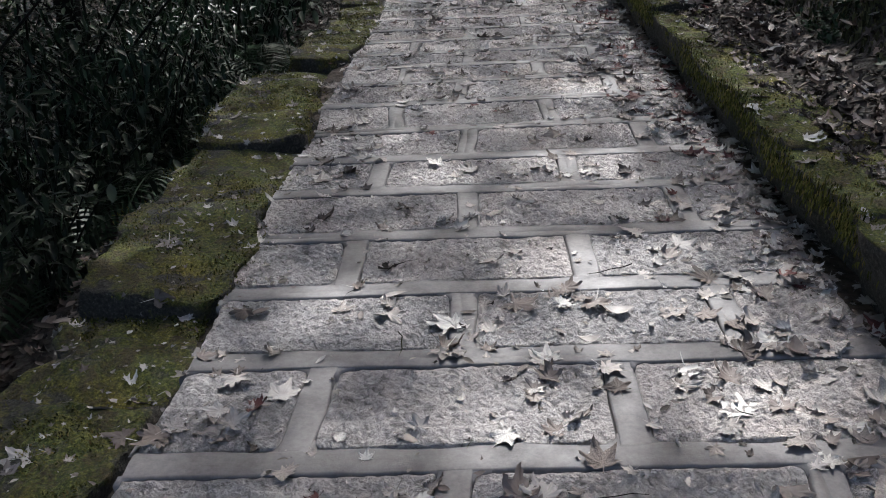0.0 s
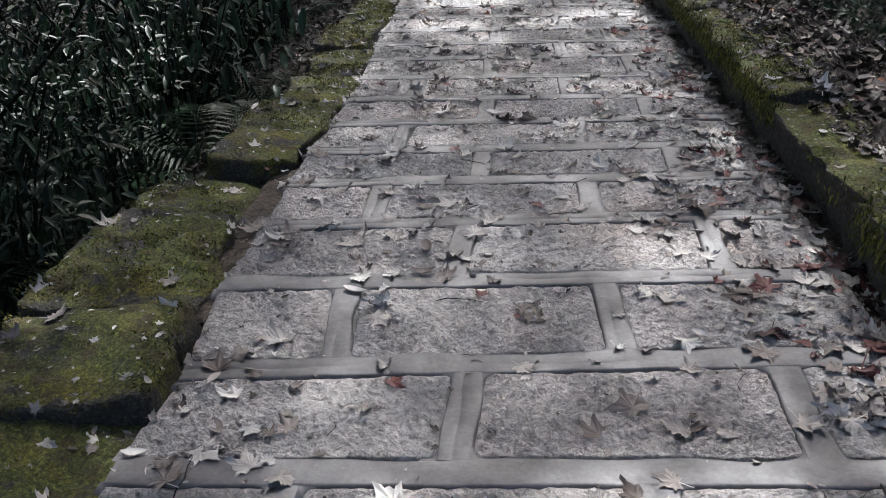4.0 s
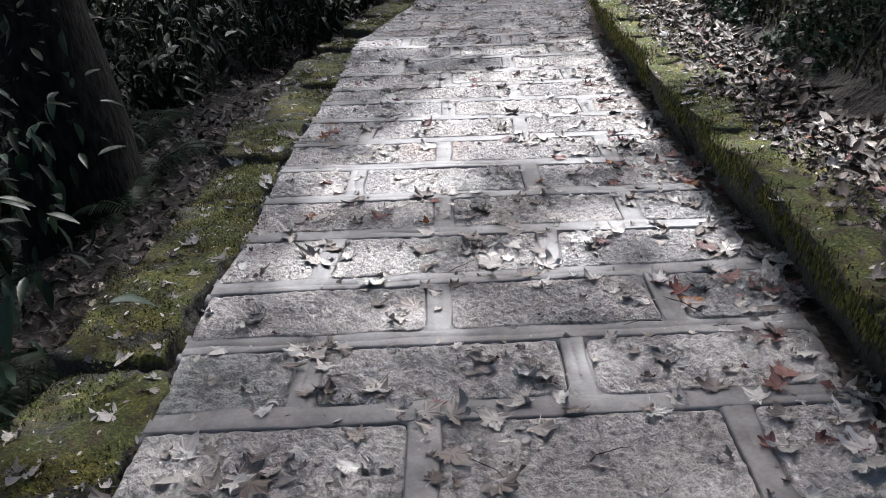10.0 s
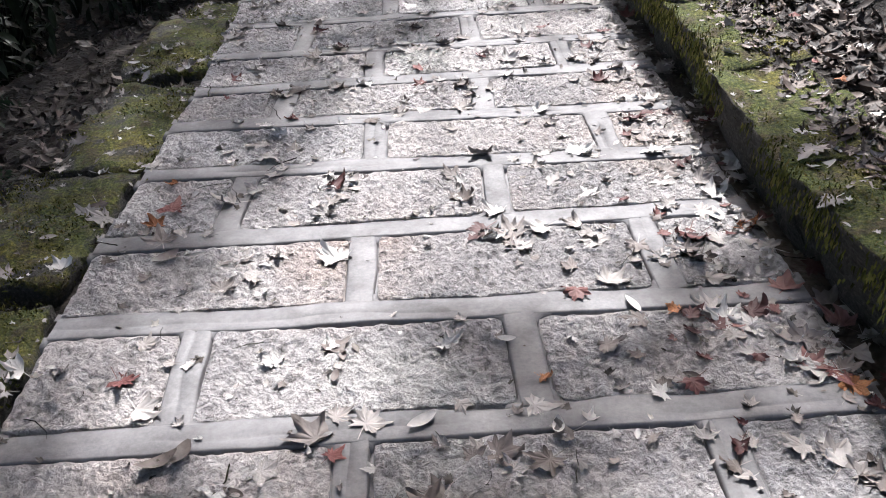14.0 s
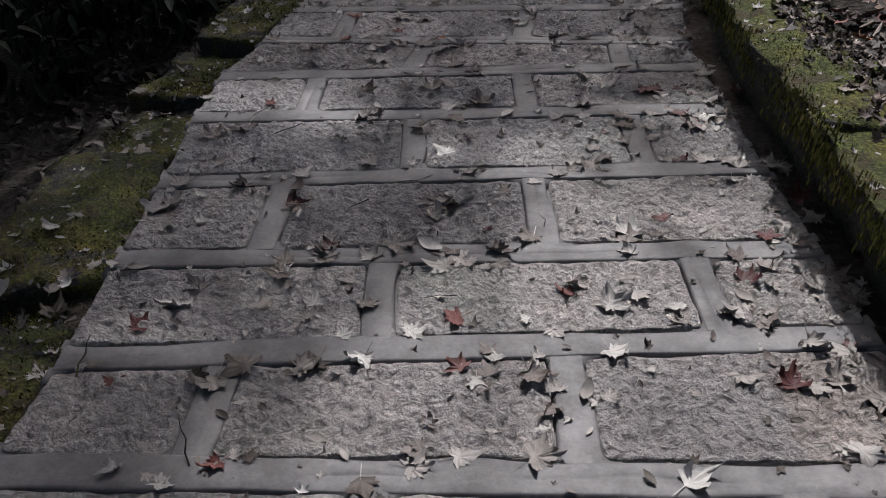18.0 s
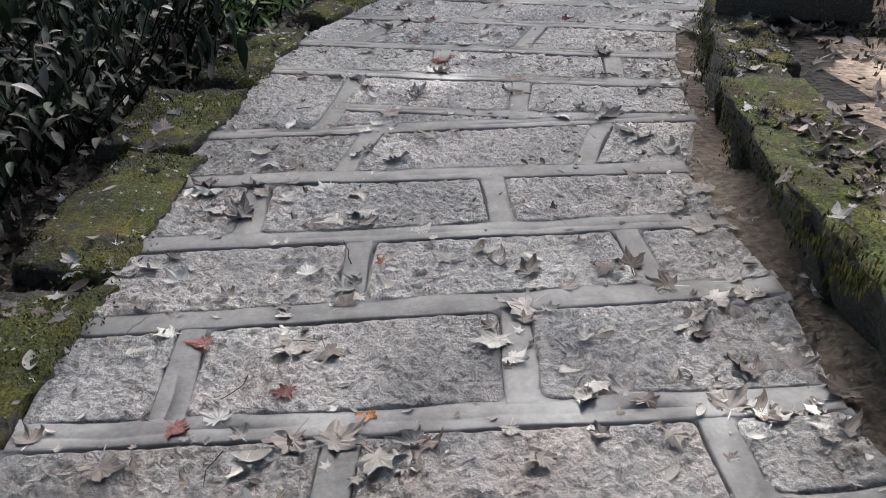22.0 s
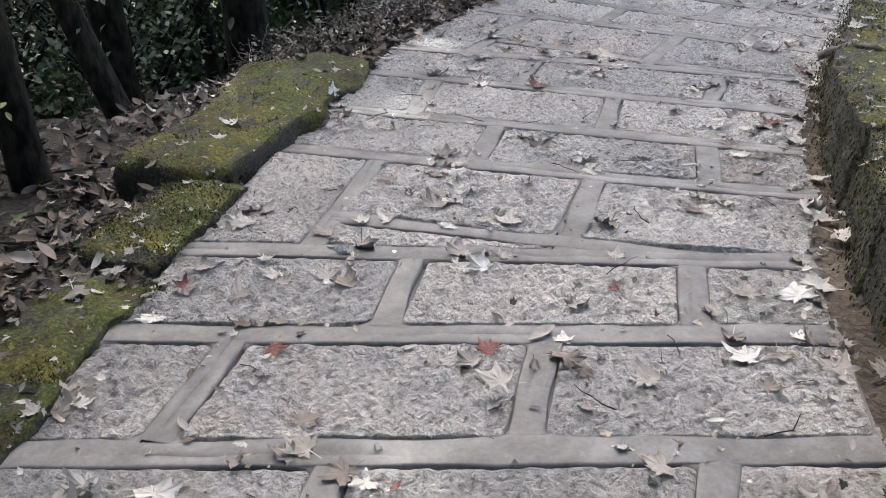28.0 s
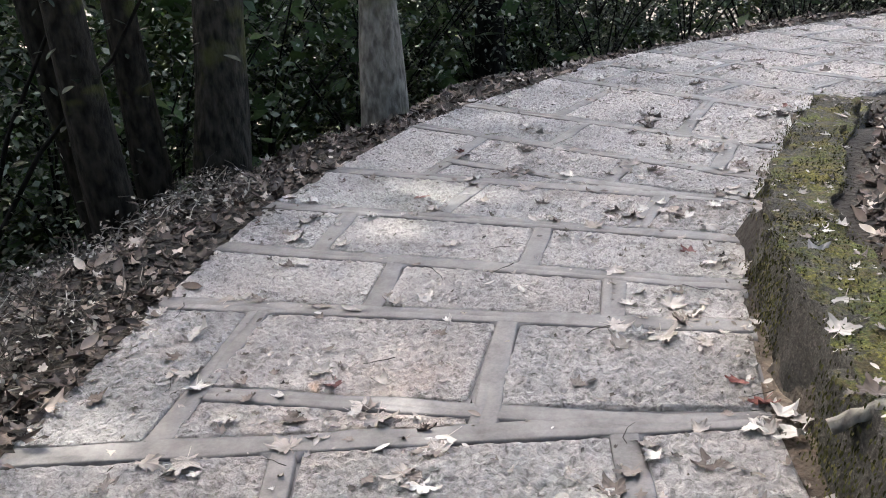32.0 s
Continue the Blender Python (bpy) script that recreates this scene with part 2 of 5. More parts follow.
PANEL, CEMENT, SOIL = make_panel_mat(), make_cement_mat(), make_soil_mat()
SANDY = make_soil_mat("trodden_sandy_soil", 13.0)
MOSS_STONE = make_moss_mat("mossy_kerb_stone", 0.42)
EDGE_STONE = make_moss_mat("bare_edge_stone", -0.3)
MOSS_LATE = make_moss_mat("thick_mossy_wall_stone", 0.12, 0.16)
MOSS_WALL = make_moss_mat("mossy_wall_stone", -0.16, 0.34)
PALE = ((0.0, (0.07, 0.054, 0.047)), (0.13, (0.15, 0.123, 0.113)), (0.42, (0.26, 0.232, 0.217)), (0.8, (0.37, 0.342, 0.325)), (1.0, (0.52, 0.5, 0.48)))
LITTER = make_leaf_mat("fallen_leaf_litter", ((0.0, (0.010, 0.007, 0.006)), (0.5, (0.045, 0.031, 0.026)), (0.8, (0.135, 0.10, 0.083)), (0.93, (0.28, 0.23, 0.2)), (1.0, (0.44, 0.39, 0.35))), through=0.0)
# darker copy of LITTER: the left slope's shade is put into the colour
LITTER_DARK = make_leaf_mat("shade_toned_leaf_litter", ((0.0, (0.006, 0.004, 0.004)), (0.5, (0.020, 0.013, 0.012)), (0.85, (0.06, 0.042, 0.037)), (0.96, (0.15, 0.12, 0.105)), (1.0, (0.26, 0.22, 0.2))), through=0.0)
FALLEN = make_leaf_mat("fallen_leaf_pale", PALE, through=0.0)
FALLEN_ONE = make_leaf_mat("fallen_leaf_single", PALE, "object", through=0.0)
LEAF_RED = make_leaf_mat("fallen_leaf_red", ((0.0, (0.10, 0.027, 0.027)), (1.0, (0.22, 0.085, 0.075))), "object", through=0.0)
LEAF_REDS = make_leaf_mat("fallen_leaves_red", ((0.0, (0.045, 0.016, 0.016)), (0.6, (0.105, 0.035, 0.034)), (1.0, (0.20, 0.10, 0.088))), through=0.0)
LEAF_ORANGE = make_leaf_mat("fallen_leaf_orange", ((0.0, (0.26, 0.085, 0.03)), (1.0, (0.34, 0.16, 0.07))), "object", through=0.0)
FERN = make_leaf_mat("fern_green", ((0.0, (0.006, 0.015, 0.007)), (0.7, (0.016, 0.034, 0.016)), (1.0, (0.035, 0.052, 0.032))), rough=0.5, gloss=0.15)
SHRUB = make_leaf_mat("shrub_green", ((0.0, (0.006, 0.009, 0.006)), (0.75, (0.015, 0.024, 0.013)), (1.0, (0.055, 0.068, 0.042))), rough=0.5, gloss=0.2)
CROWN = make_leaf_mat("crown_green", ((0.0, (0.025, 0.05, 0.015)), (0.7, (0.05, 0.085, 0.026)), (1.0, (0.09, 0.12, 0.04))), rough=0.5, through=0.2)
BRIGHT = make_leaf_mat("undergrowth_green", ((0.0, (0.045, 0.08, 0.02)), (0.6, (0.10, 0.16, 0.045)), (1.0, (0.2, 0.25, 0.10))), rough=0.5, through=0.35)
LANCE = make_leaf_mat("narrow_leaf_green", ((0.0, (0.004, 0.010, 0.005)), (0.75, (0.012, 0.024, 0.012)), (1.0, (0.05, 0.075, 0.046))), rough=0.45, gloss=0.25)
BROAD = make_leaf_mat("broad_leaf_green", ((0.0, (0.012, 0.028, 0.016)), (0.6, (0.03, 0.055, 0.036)), (1.0, (0.09, 0.125, 0.095))), rough=0.45, gloss=0.25, through=0.25)
BARK_GREY = make_bark_mat("grey_brown_bark", (0.008, 0.0068, 0.0056), (0.033, 0.028, 0.023), 0.2)
UNDER = make_leaf_mat("undergrowth_leaf", ((0.0, (0.05, 0.062, 0.045)), (0.5, (0.15, 0.175, 0.125)), (0.85, (0.22, 0.235, 0.175)), (1.0, (0.40, 0.41, 0.34))), rough=0.5, gloss=0.25)
DRY = make_leaf_mat("withered_leaf", ((0.0, (0.02, 0.016, 0.013)), (0.55, (0.07, 0.056, 0.047)), (0.85, (0.22, 0.195, 0.17)), (1.0, (0.42, 0.39, 0.35))), through=0.0)
BARK = make_bark_mat("dark_bark", (0.004, 0.0038, 0.0035), (0.017, 0.0155, 0.014))
BARK_MOSS = make_bark_mat("mossy_bark", (0.010, 0.009, 0.008), (0.045, 0.04, 0.033), 0.4)
BARK_PALE = make_bark_mat("pale_bark", (0.085, 0.076, 0.066), (0.24, 0.22, 0.195), 0.3)
SLAB = make_slab_mat()


# ---- mesh helpers ----
def mesh_of(name, verts, faces, mat, smooth=True):
    me = bpy.data.meshes.new(name)
    me.from_pydata([tuple(v) for v in verts], [], faces)
    me.materials.append(mat)
    if smooth:
        me.polygons.foreach_set("use_smooth", [True] * len(me.polygons))
    me.update()
    return me


def part(name, me, parent, label=""):
    ob = new(name, me)
    ob.parent = parent
    return tagged(ob, label)


def thing(name, label, category, at=None, group="", kind=""):
    ob = new(name)
    if at is not None:
        ob.matrix_basis = at
    return tagged(ob, label, category, group, kind)


def grid_faces(nu, nv, wrap=False):
    """Quads of a grid of nu x nv points, v running fastest; wrap closes v."""
    out = []
    for a in range(nu - 1):
        for c in range(nv if wrap else nv - 1):
            d = (c + 1) % nv
            out.append((a * nv + c, (a + 1) * nv + c, (a + 1) * nv + d, a * nv + d))
    return out


def tube(points, radii, sides=10, rough=0.0, seed=0.0):
    verts = []
    for i, (p, r) in enumerate(zip(points, radii)):
        a = points[min(i + 1, len(points) - 1)] - points[max(i - 1, 0)]
        a.normalize()
        side = a.cross(Vector((0.3, 1, 0.1))).normalized()
        other = a.cross(side)
        for k in range(sides):
            t = 2 * math.pi * k / sides
            rr = r * (1 + rough * nz(p.x * 2 + math.cos(t) + seed, p.y * 2 + math.sin(t), p.z * 1.1))
            verts.append(p + (side * math.cos(t) + other * math.sin(t)) * rr)
    faces = grid_faces(len(points), sides, True)
    faces.append(tuple(range(sides))[::-1])
    faces.append(tuple((len(points) - 1) * sides + k for k in range(sides)))
    return verts, faces


def joined(name, protos, places, mat):
    """One mesh of many copies: protos are (verts array, faces), places are (proto index, 4x4 matrix)."""
    vs, fs, base = [], [], 0
    arrays = [(np.array([tuple(v) for v in pv]), pf) for pv, pf in protos]
    for k, m in places:
        pv, pf = arrays[k]
        mm = np.array(m)
        vs.append(pv @ mm[:3, :3].T + mm[:3, 3])
        fs.extend([tuple(i + base for i in f) for f in pf])
        base += len(pv)
    return mesh_of(name, np.concatenate(vs), fs, mat)


# ---- the run of the path: one band of cement after another ----
BANDS = []


def band(xl, yl, xr, yr, u1, u2):
    BANDS.append((Vector((xl, yl)), Vector((xr, yr)), (u1, u2)))


for k in range(5):
    band(-0.52, 0.42 * k - 0.1 + 0.05 * k, 1.44, 0.42 * k - 0.1 + 0.05 * k, *((0.41, 0.84) if k % 2 else (0.21, 0.63)))
band(-0.50, 2.24, 1.51, 2.23, 0.40, 0.83)
band(-0.47, 2.72, 1.52, 2.70, 0.20, 0.62)
band(-0.47, 3.16, 1.53, 3.16, 0.40, 0.81)
band(-0.47, 3.62, 1.54, 3.61, 0.20, 0.61)
band(-0.48, 4.10, 1.56, 4.09, 0.41, 0.83)
band(-0.46, 4.53, 1.57, 4.55, 0.21, 0.63)
band(-0.42, 4.97, 1.58, 5.06, 0.40, 0.83)
band(-0.46, 5.50, 1.59, 5.56, 0.21, 0.62)
band(-0.42, 5.98, 1.61, 6.07, 0.38, 0.82)
band(-0.42, 6.43, 1.62, 6.49, 0.20, 0.62)
band(-0.41, 6.84, 1.63, 6.90, 0.40, 0.82)
band(-0.38, 7.27, 1.64, 7.32, 0.20, 0.62)
band(-0.35, 7.72, 1.65, 7.72, 0.39, 0.81)
band(-0.34, 8.19, 1.66, 8.17, 0.18, 0.61)
band(-0.34, 8.65, 1.67, 8.68, 0.39, 0.82)
band(-0.35, 9.09, 1.68, 9.11, 0.21, 0.62)
band(-0.36, 9.53, 1.68, 9.57, 0.41, 0.80)
band(-0.33, 10.03, 1.69, 10.00, 0.19, 0.62)
band(-0.34, 10.49, 1.70, 10.44, 0.41, 0.81)
band(-0.34, 10.96, 1.70, 10.88, 0.20, 0.62)
band(-0.34, 11.40, 1.71, 11.37, 0.41, 0.83)
band(-0.31, 11.90, 1.72, 11.78, 0.19, 0.62)
band(-0.30, 12.34, 1.73, 12.21, 0.41, 0.83)
band(-0.27, 12.72, 1.74, 12.69, 0.21, 0.62)
band(-0.27, 13.18, 1.75, 13.10, 0.39, 0.82)
band(-0.26, 13.67, 1.76, 13.61, 0.21, 0.62)
band(-0.27, 14.21, 1.78, 14.10, 0.42, 0.81)
band(-0.25, 14.65, 1.79, 14.55, 0.21, 0.63)
band(-0.14, 15.12, 1.80, 14.88, 0.40, 0.84)
band(-0.10, 15.59, 1.90, 15.38, 0.18, 0.62)
band(-0.00, 16.05, 1.92, 15.80, 0.39, 0.83)
band(0.06, 16.54, 1.95, 16.22, 0.19, 0.63)
band(0.18, 16.99, 2.18, 16.69, 0.34, 0.81)
band(0.40, 17.83, 2.27, 17.07, 0.24, 0.64)
band(0.50, 18.30, 2.39, 17.48, 0.43, 0.85)
band(0.83, 18.75, 2.57, 17.92, 0.19, 0.62)
band(1.09, 19.18, 2.90, 18.25, 0.39, 0.81)
band(1.41, 19.59, 3.19, 18.64, 0.18, 0.60)
band(1.71, 20.02, 3.45, 18.98, 0.38, 0.81)
band(2.28, 20.77, 3.85, 19.35, 0.21, 0.62)
band(2.65, 21.16, 4.14, 19.70, 0.39, 0.82)
band(3.01, 21.65, 4.51, 20.05, 0.19, 0.61)
band(3.36, 22.03, 4.93, 20.40, 0.38, 0.81)
band(4.23, 22.68, 5.41, 20.72, 0.20, 0.63)
band(4.74, 23.03, 5.71, 20.91, 0.39, 0.79)
band(5.24, 23.35, 6.15, 21.13, 0.21, 0.63)
band(5.85, 23.58, 6.63, 21.28, 0.40, 0.80)
band(6.85, 23.93, 6.97, 21.40, 0.25, 0.67)
band(7.49, 24.04, 7.51, 21.58, 0.44, 0.86)
band(8.57, 24.08, 8.33, 21.95, 0.32, 0.71)
for k in range(9):
    a = radians(-99 - 3.0 * k)
    mid = Vector((8.45 + 0.6 * (k + 1), 23.0 - 0.03 * (k + 1) ** 2))
    d = Vector((math.cos(a), math.sin(a))) * 1.2
    band(*(mid - d), *(mid + d), *((0.41, 0.84) if k % 2 else (0.21, 0.63)))
FIRST = 5                                        # courses behind the start
WEDGES = {33 + FIRST: 0.30, 39 + FIRST: 0.28, 43 + FIRST: 0.35, 47 + FIRST: 0.33}
BAND_W, JOINT_W = 0.098, 0.088


def along(i, u):
    a, c, _ = BANDS[i]
    return a.lerp(c, u)


def ahead(i):
    a, c, _ = BANDS[i]
    d = (c - a).normalized()
    return Vector((-d.y, d.x))


CENTRE = [(along(i, 0.5), (BANDS[i][1] - BANDS[i][0]).length / 2) for i in range(len(BANDS))]
CEN = np.array([tuple(c) for c, _ in CENTRE])
CEN = np.vstack([CEN[:1] + np.array([[0.0, -8.0]]), CEN, CEN[-1:] + np.array([[7.0, -3.5]])])
SEG = CEN[1:] - CEN[:-1]
SEGLEN = np.hypot(SEG[:, 0], SEG[:, 1])
CUM = np.concatenate([[0], np.cumsum(SEGLEN)])


def lateral(x, y):
    """Way along the path and distance to its right of a place (arrays)."""
    x, y = np.atleast_1d(x).astype(float), np.atleast_1d(y).astype(float)
    best, o, s = np.full(x.shape, 1e9), np.zeros(x.shape), np.zeros(x.shape)
    for k in range(len(SEG)):
        dx, dy = x - CEN[k, 0], y - CEN[k, 1]
        t = np.clip((dx * SEG[k, 0] + dy * SEG[k, 1]) / SEGLEN[k] ** 2, 0, 1)
        ex, ey = dx - t * SEG[k, 0], dy - t * SEG[k, 1]
        d = ex * ex + ey * ey
        w = d < best
        best = np.where(w, d, best)
        side = np.sign(SEG[k, 1] * dx - SEG[k, 0] * dy)
        o = np.where(w, side * np.sqrt(d), o)
        s = np.where(w, CUM[k] + t * SEGLEN[k], s)
    return s, o


def spot(s, o):
    """The place at a way along the path and a distance to the right of its middle."""
    k = int(np.clip(np.searchsorted(CUM, s) - 1, 0, len(SEG) - 1))
    t = (s - CUM[k]) / SEGLEN[k]
    d = SEG[k] / SEGLEN[k]
    if k + 1 < len(SEG):
        e = SEG[k + 1] / SEGLEN[k + 1]
        d = d * (1 - t) + e * t
    p = CEN[k] + SEG[k] * t
    return p[0] + d[1] * o, p[1] - d[0] * o, math.atan2(d[1], d[0])


WALL_O = 1.13                                    # the retaining wall's face, from the path's middle


WALL_S = [0, 3, 7, 8.5, 11, 13.5, 15, 16, 17, 18.2, 20.5, 22, 24, 25.5, 26.3, 40]
WALL_H = [0.24, 0.25, 0.28, 0.29, 0.27, 0.30, 0.30, 0.25, 0.21, 0.25, 0.30, 0.28, 0.25, 0.22, 0.06, 0.0]
S0 = float(CUM[1]) + 0.1                         # way along the path less y on the straight


def wall_top(s):
    return float(np.interp(s - S0, WALL_S, WALL_H))


def ground_height(x, y):
    """Height of the earth over the path's plane (arrays)."""
    s, o = lateral(x, y)
    rough = np.array([nz(a, b, 0.0, 0.9) * 0.10 + nz(a, b, 2.0, 3.1) * 0.035 for a, b in zip(np.atleast_1d(x), np.atleast_1d(y))])
    left = np.maximum(-o - 1.0, 0)
    drop = np.interp(s, [0, 8, 14, 20, 23, 24.5, 26, 30, 34, 38, 60], [1.1, 1.2, 1.1, 0.9, 0.7, 0.5, 0.42, 0.4, 0.34, 0.30, 0.3])
    hl = np.interp(s - S0, [18.3, 19.6], [-0.05, -0.01]) - drop * (np.interp(left, [0, 0.35, 0.7, 1.4, 5, 14, 60], [0, 0.1, 0.35, 0.6, 2.2, 5.0, 6.0]))
    shelf = -0.005 - np.interp(left, [0, 0.3, 0.65, 0.95, 1.5, 2.8, 6, 14, 60], [0, 0.02, 0.06, 0.16, 0.5, 0.95, 2.1, 4.5, 6.0])
    k = np.clip((s - S0 - 21.6) / 0.8, 0, 1)
    hl = hl * (1 - k) + shelf * k
    back = np.maximum(o - WALL_O - 0.3, 0)
    rise = np.interp(s, [0, 20, 23.3, 25, 29, 33, 60], [1, 1, 0.35, 0.12, 0.25, 0.45, 0.35])
    top = np.interp(s - S0, WALL_S, WALL_H) - 0.035
    hr = top + rise * np.interp(back, [0, 0.32, 0.7, 1.4, 3.5, 12, 60], [0, 0.04, 0.7, 1.6, 3.0, 6.5, 9.0])
    h = np.where(o < 0, hl + rough * np.clip(left * 2, 0, 1), np.where(o > WALL_O + 0.12, hr + rough * np.clip(back * 2, 0.2, 1) * (1 + 2.2 * np.clip(back - 0.4, 0, 1) * rise), -0.05))
    return np.where(np.abs(o) < 1.02, -0.07, h)


def ground_at(x, y):
    return float(ground_height(np.array([x]), np.array([y]))[0])


# ---- ground: one sheet to the horizon, fine near the path ----
def axis_steps(lo, hi, fine_lo, fine_hi, step):
    a = list(np.arange(fine_lo, fine_hi + 1e-6, step))
    d, x = step, fine_hi
    while x < hi:
        d *= 1.35
        x += d
        a.append(x)
    d, x = step, fine_lo
    while x > lo:
        d *= 1.35
        x -= d
        a.insert(0, x)
    return np.array(a)


gx, gy = axis_steps(-400, 400, -4.2, 13.0, 0.16), axis_steps(-400, 400, -1.0, 29.0, 0.16)
GX, GY = np.meshgrid(gx, gy, indexing="ij")
GH = ground_height(GX.ravel(), GY.ravel())
gv = [W(x, y, h) for x, y, h in zip(GX.ravel(), GY.ravel(), GH)]
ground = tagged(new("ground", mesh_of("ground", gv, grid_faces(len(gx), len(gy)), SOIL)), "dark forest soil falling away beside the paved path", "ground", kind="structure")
ground.data.materials.append(SANDY)
gs, go = lateral(GX.ravel(), GY.ravel())
sandy = (go > 1.5) & (go < 4.5 + 0.8 * np.sin(GY.ravel() * 2.1)) & (gs > S0 + 13.9 + 0.3 * np.sin(GX.ravel() * 5)) & (gs < S0 + 19.8)
for poly in ground.data.polygons:
    if sandy[poly.vertices[0]]:
        poly.material_index = 1

# ---- paved path ----
pave_v, pave_f = [], []
for i in range(len(BANDS)):
    n_ = ahead(i)
    for u in (0.0, 0.5, 1.0):
        p = along(i, u)
        pave_v += [W(p.x, p.y, -0.021), W(p.x, p.y, -0.2)]
for i in range(len(BANDS) - 1):
    a, c = 6 * i, 6 * (i + 1)
    pave_f += [(a, a + 2, c + 2, c), (a + 2, a + 4, c + 4, c + 2), (a, c, c + 1, a + 1), (a + 4, a + 5, c + 5, c + 4)]
pavement = tagged(new("pavement", mesh_of("pavement", pave_v, pave_f, CEMENT, False)), "grey paved footpath of rough slabs between smooth cement bands", "path", kind="structure")


def strip(name, p0, p1, w0, across, label_parent, seed, wobble=0.01, lift=0.0):
    """A raised cement strip from p0 to p1, w0 wide towards 'across', with a scored line along it."""
    length = (p1 - p0).length
    nu = max(3, int(length / 0.04))
    prof = ((0.0, -0.03), (0.008, -0.007), (0.03, -0.002), (0.08, 0.0), (0.4, 0.0), (0.435, -0.002), (0.47, 0.0), (0.9, 0.0), (0.965, -0.002), (0.99, -0.007), (1.0, -0.03))
    verts = []
    for a in range(nu):
        t = a / (nu - 1)
        p = p0.lerp(p1, t)
        for v, h in prof:
            e = wobble * nz(p.x * 5 + v * 0.4, p.y * 5 + seed, v * 3) * (0.7 if v < 0.1 else 1.8)
            q = p + across * (v * w0 + e)
            groove = h if abs(v - 0.435) > 0.01 or nz(p.x * 1.7, p.y * 1.7, seed) > 0.12 else 0.0
            verts.append(W(q.x, q.y, groove + lift + 0.003 * nz(q.x, q.y, seed, 3.0) + 0.003 * nz(q.x, q.y, seed, 14.0)))
    return part(name, mesh_of(name, verts, grid_faces(nu, len(prof)), CEMENT), label_parent)


def panel(a, c, d, e, seed):
    """A rough slab between near-left a, near-right c, far-right d, far-left e."""
    wide, deep = ((c - a).length + (d - e).length) / 2, ((e - a).length + (d - c).length) / 2
    if wide < 0.06 or deep < 0.035:
        return
    nu, nv = max(4, int(wide / 0.0105)), max(4, int(deep / 0.0105))
    us = [0.0] + [0.005 / wide + (1 - 0.01 / wide) * i / (nu - 1) for i in range(nu)] + [1.0]
    vs = [0.0] + [0.005 / deep + (1 - 0.01 / deep) * i / (nv - 1) for i in range(nv)] + [1.0]
    verts, r = [], 0.018 + 0.024 * abs(math.sin(seed * 7.3))
    for i, u0 in enumerate(us):
        for j, v0 in enumerate(vs):
            u, v = u0, v0
            eu, ev = min(u, 1 - u) * wide, min(v, 1 - v) * deep
            if eu < r and ev < r:                # rounded corner
                du, dv = r - eu, r - ev
                k = r / max(math.hypot(du, dv), 1e-6)
                if k < 1:
                    u = (r - du * k) / wide if u < 0.5 else 1 - (r - du * k) / wide
                    v = (r - dv * k) / deep if v < 0.5 else 1 - (r - dv * k) / deep
            ragged = 0.004 * nz(u0 * wide * 3, v0 * deep * 3, seed, 6.0)
            p = (a * (1 - u) + c * u) * (1 - v) + (e * (1 - u) + d * u) * v + Vector((ragged, ragged))
            rim = i in (0, len(us) - 1) or j in (0, len(vs) - 1)
            inside = 0.2 + 0.8 * min(1.0, min(eu, ev) / 0.035)
            rimdrop = 0.006 * (1 - min(1.0, min(eu, ev) / 0.02)) if v0 > 0.35 else 0.0
            h = -rimdrop - 0.001 + inside * (-0.007 * abs(nz(p.x, p.y, seed, 19.0)) + 0.019 * nz(p.x, p.y, seed, 40.0)) + 0.005 * nz(p.x, p.y, seed, 5.0)
            verts.append(W(p.x, p.y, -0.032 if rim else h))
    part("slab", mesh_of("slab", verts, grid_faces(len(us), len(vs)), PANEL), pavement)
    if wide > 0.2 and deep > 0.12:
        fillet(a, (c - a) / wide, (e - a) / deep, r, seed)
        fillet(c, (a - c) / wide, (d - c) / deep, r, seed)
        fillet(d, (e - d) / wide, (c - d) / deep, r, seed)
        fillet(e, (d - e) / wide, (a - e) / deep, r, seed)


def fillet(p, du, dv, r, seed):
    """Cement smeared round a slab's corner at p, with the edges leaving along du and dv."""
    o, q = p - (du + dv) * 0.012, []
    for k in range(6):
        t = radians(18 * k)
        q.append(p + du * r * (1 - math.sin(t)) + dv * r * (1 - math.cos(t)))
    rim = [p + du * r * 1.1 - dv * 0.012, *q, p + dv * r * 1.1 - du * 0.012]
    verts = [W(o.x, o.y, -0.003)] + [W(z.x, z.y, -0.0045 + 0.003 * nz(z.x, z.y, seed, 14.0)) for z in rim] + [W(z.x, z.y, -0.03) for z in rim]
    n, flip = len(rim), du.x * dv.y - du.y * dv.x < 0
    faces = [(0, 1 + k, 2 + k) for k in range(n - 1)] + [(1 + k, 1 + n + k, 2 + n + k, 2 + k) for k in range(n - 1)]
    part("cement_corner", mesh_of("cement_corner", verts, [f[::-1] for f in faces] if flip else faces, CEMENT), pavement)


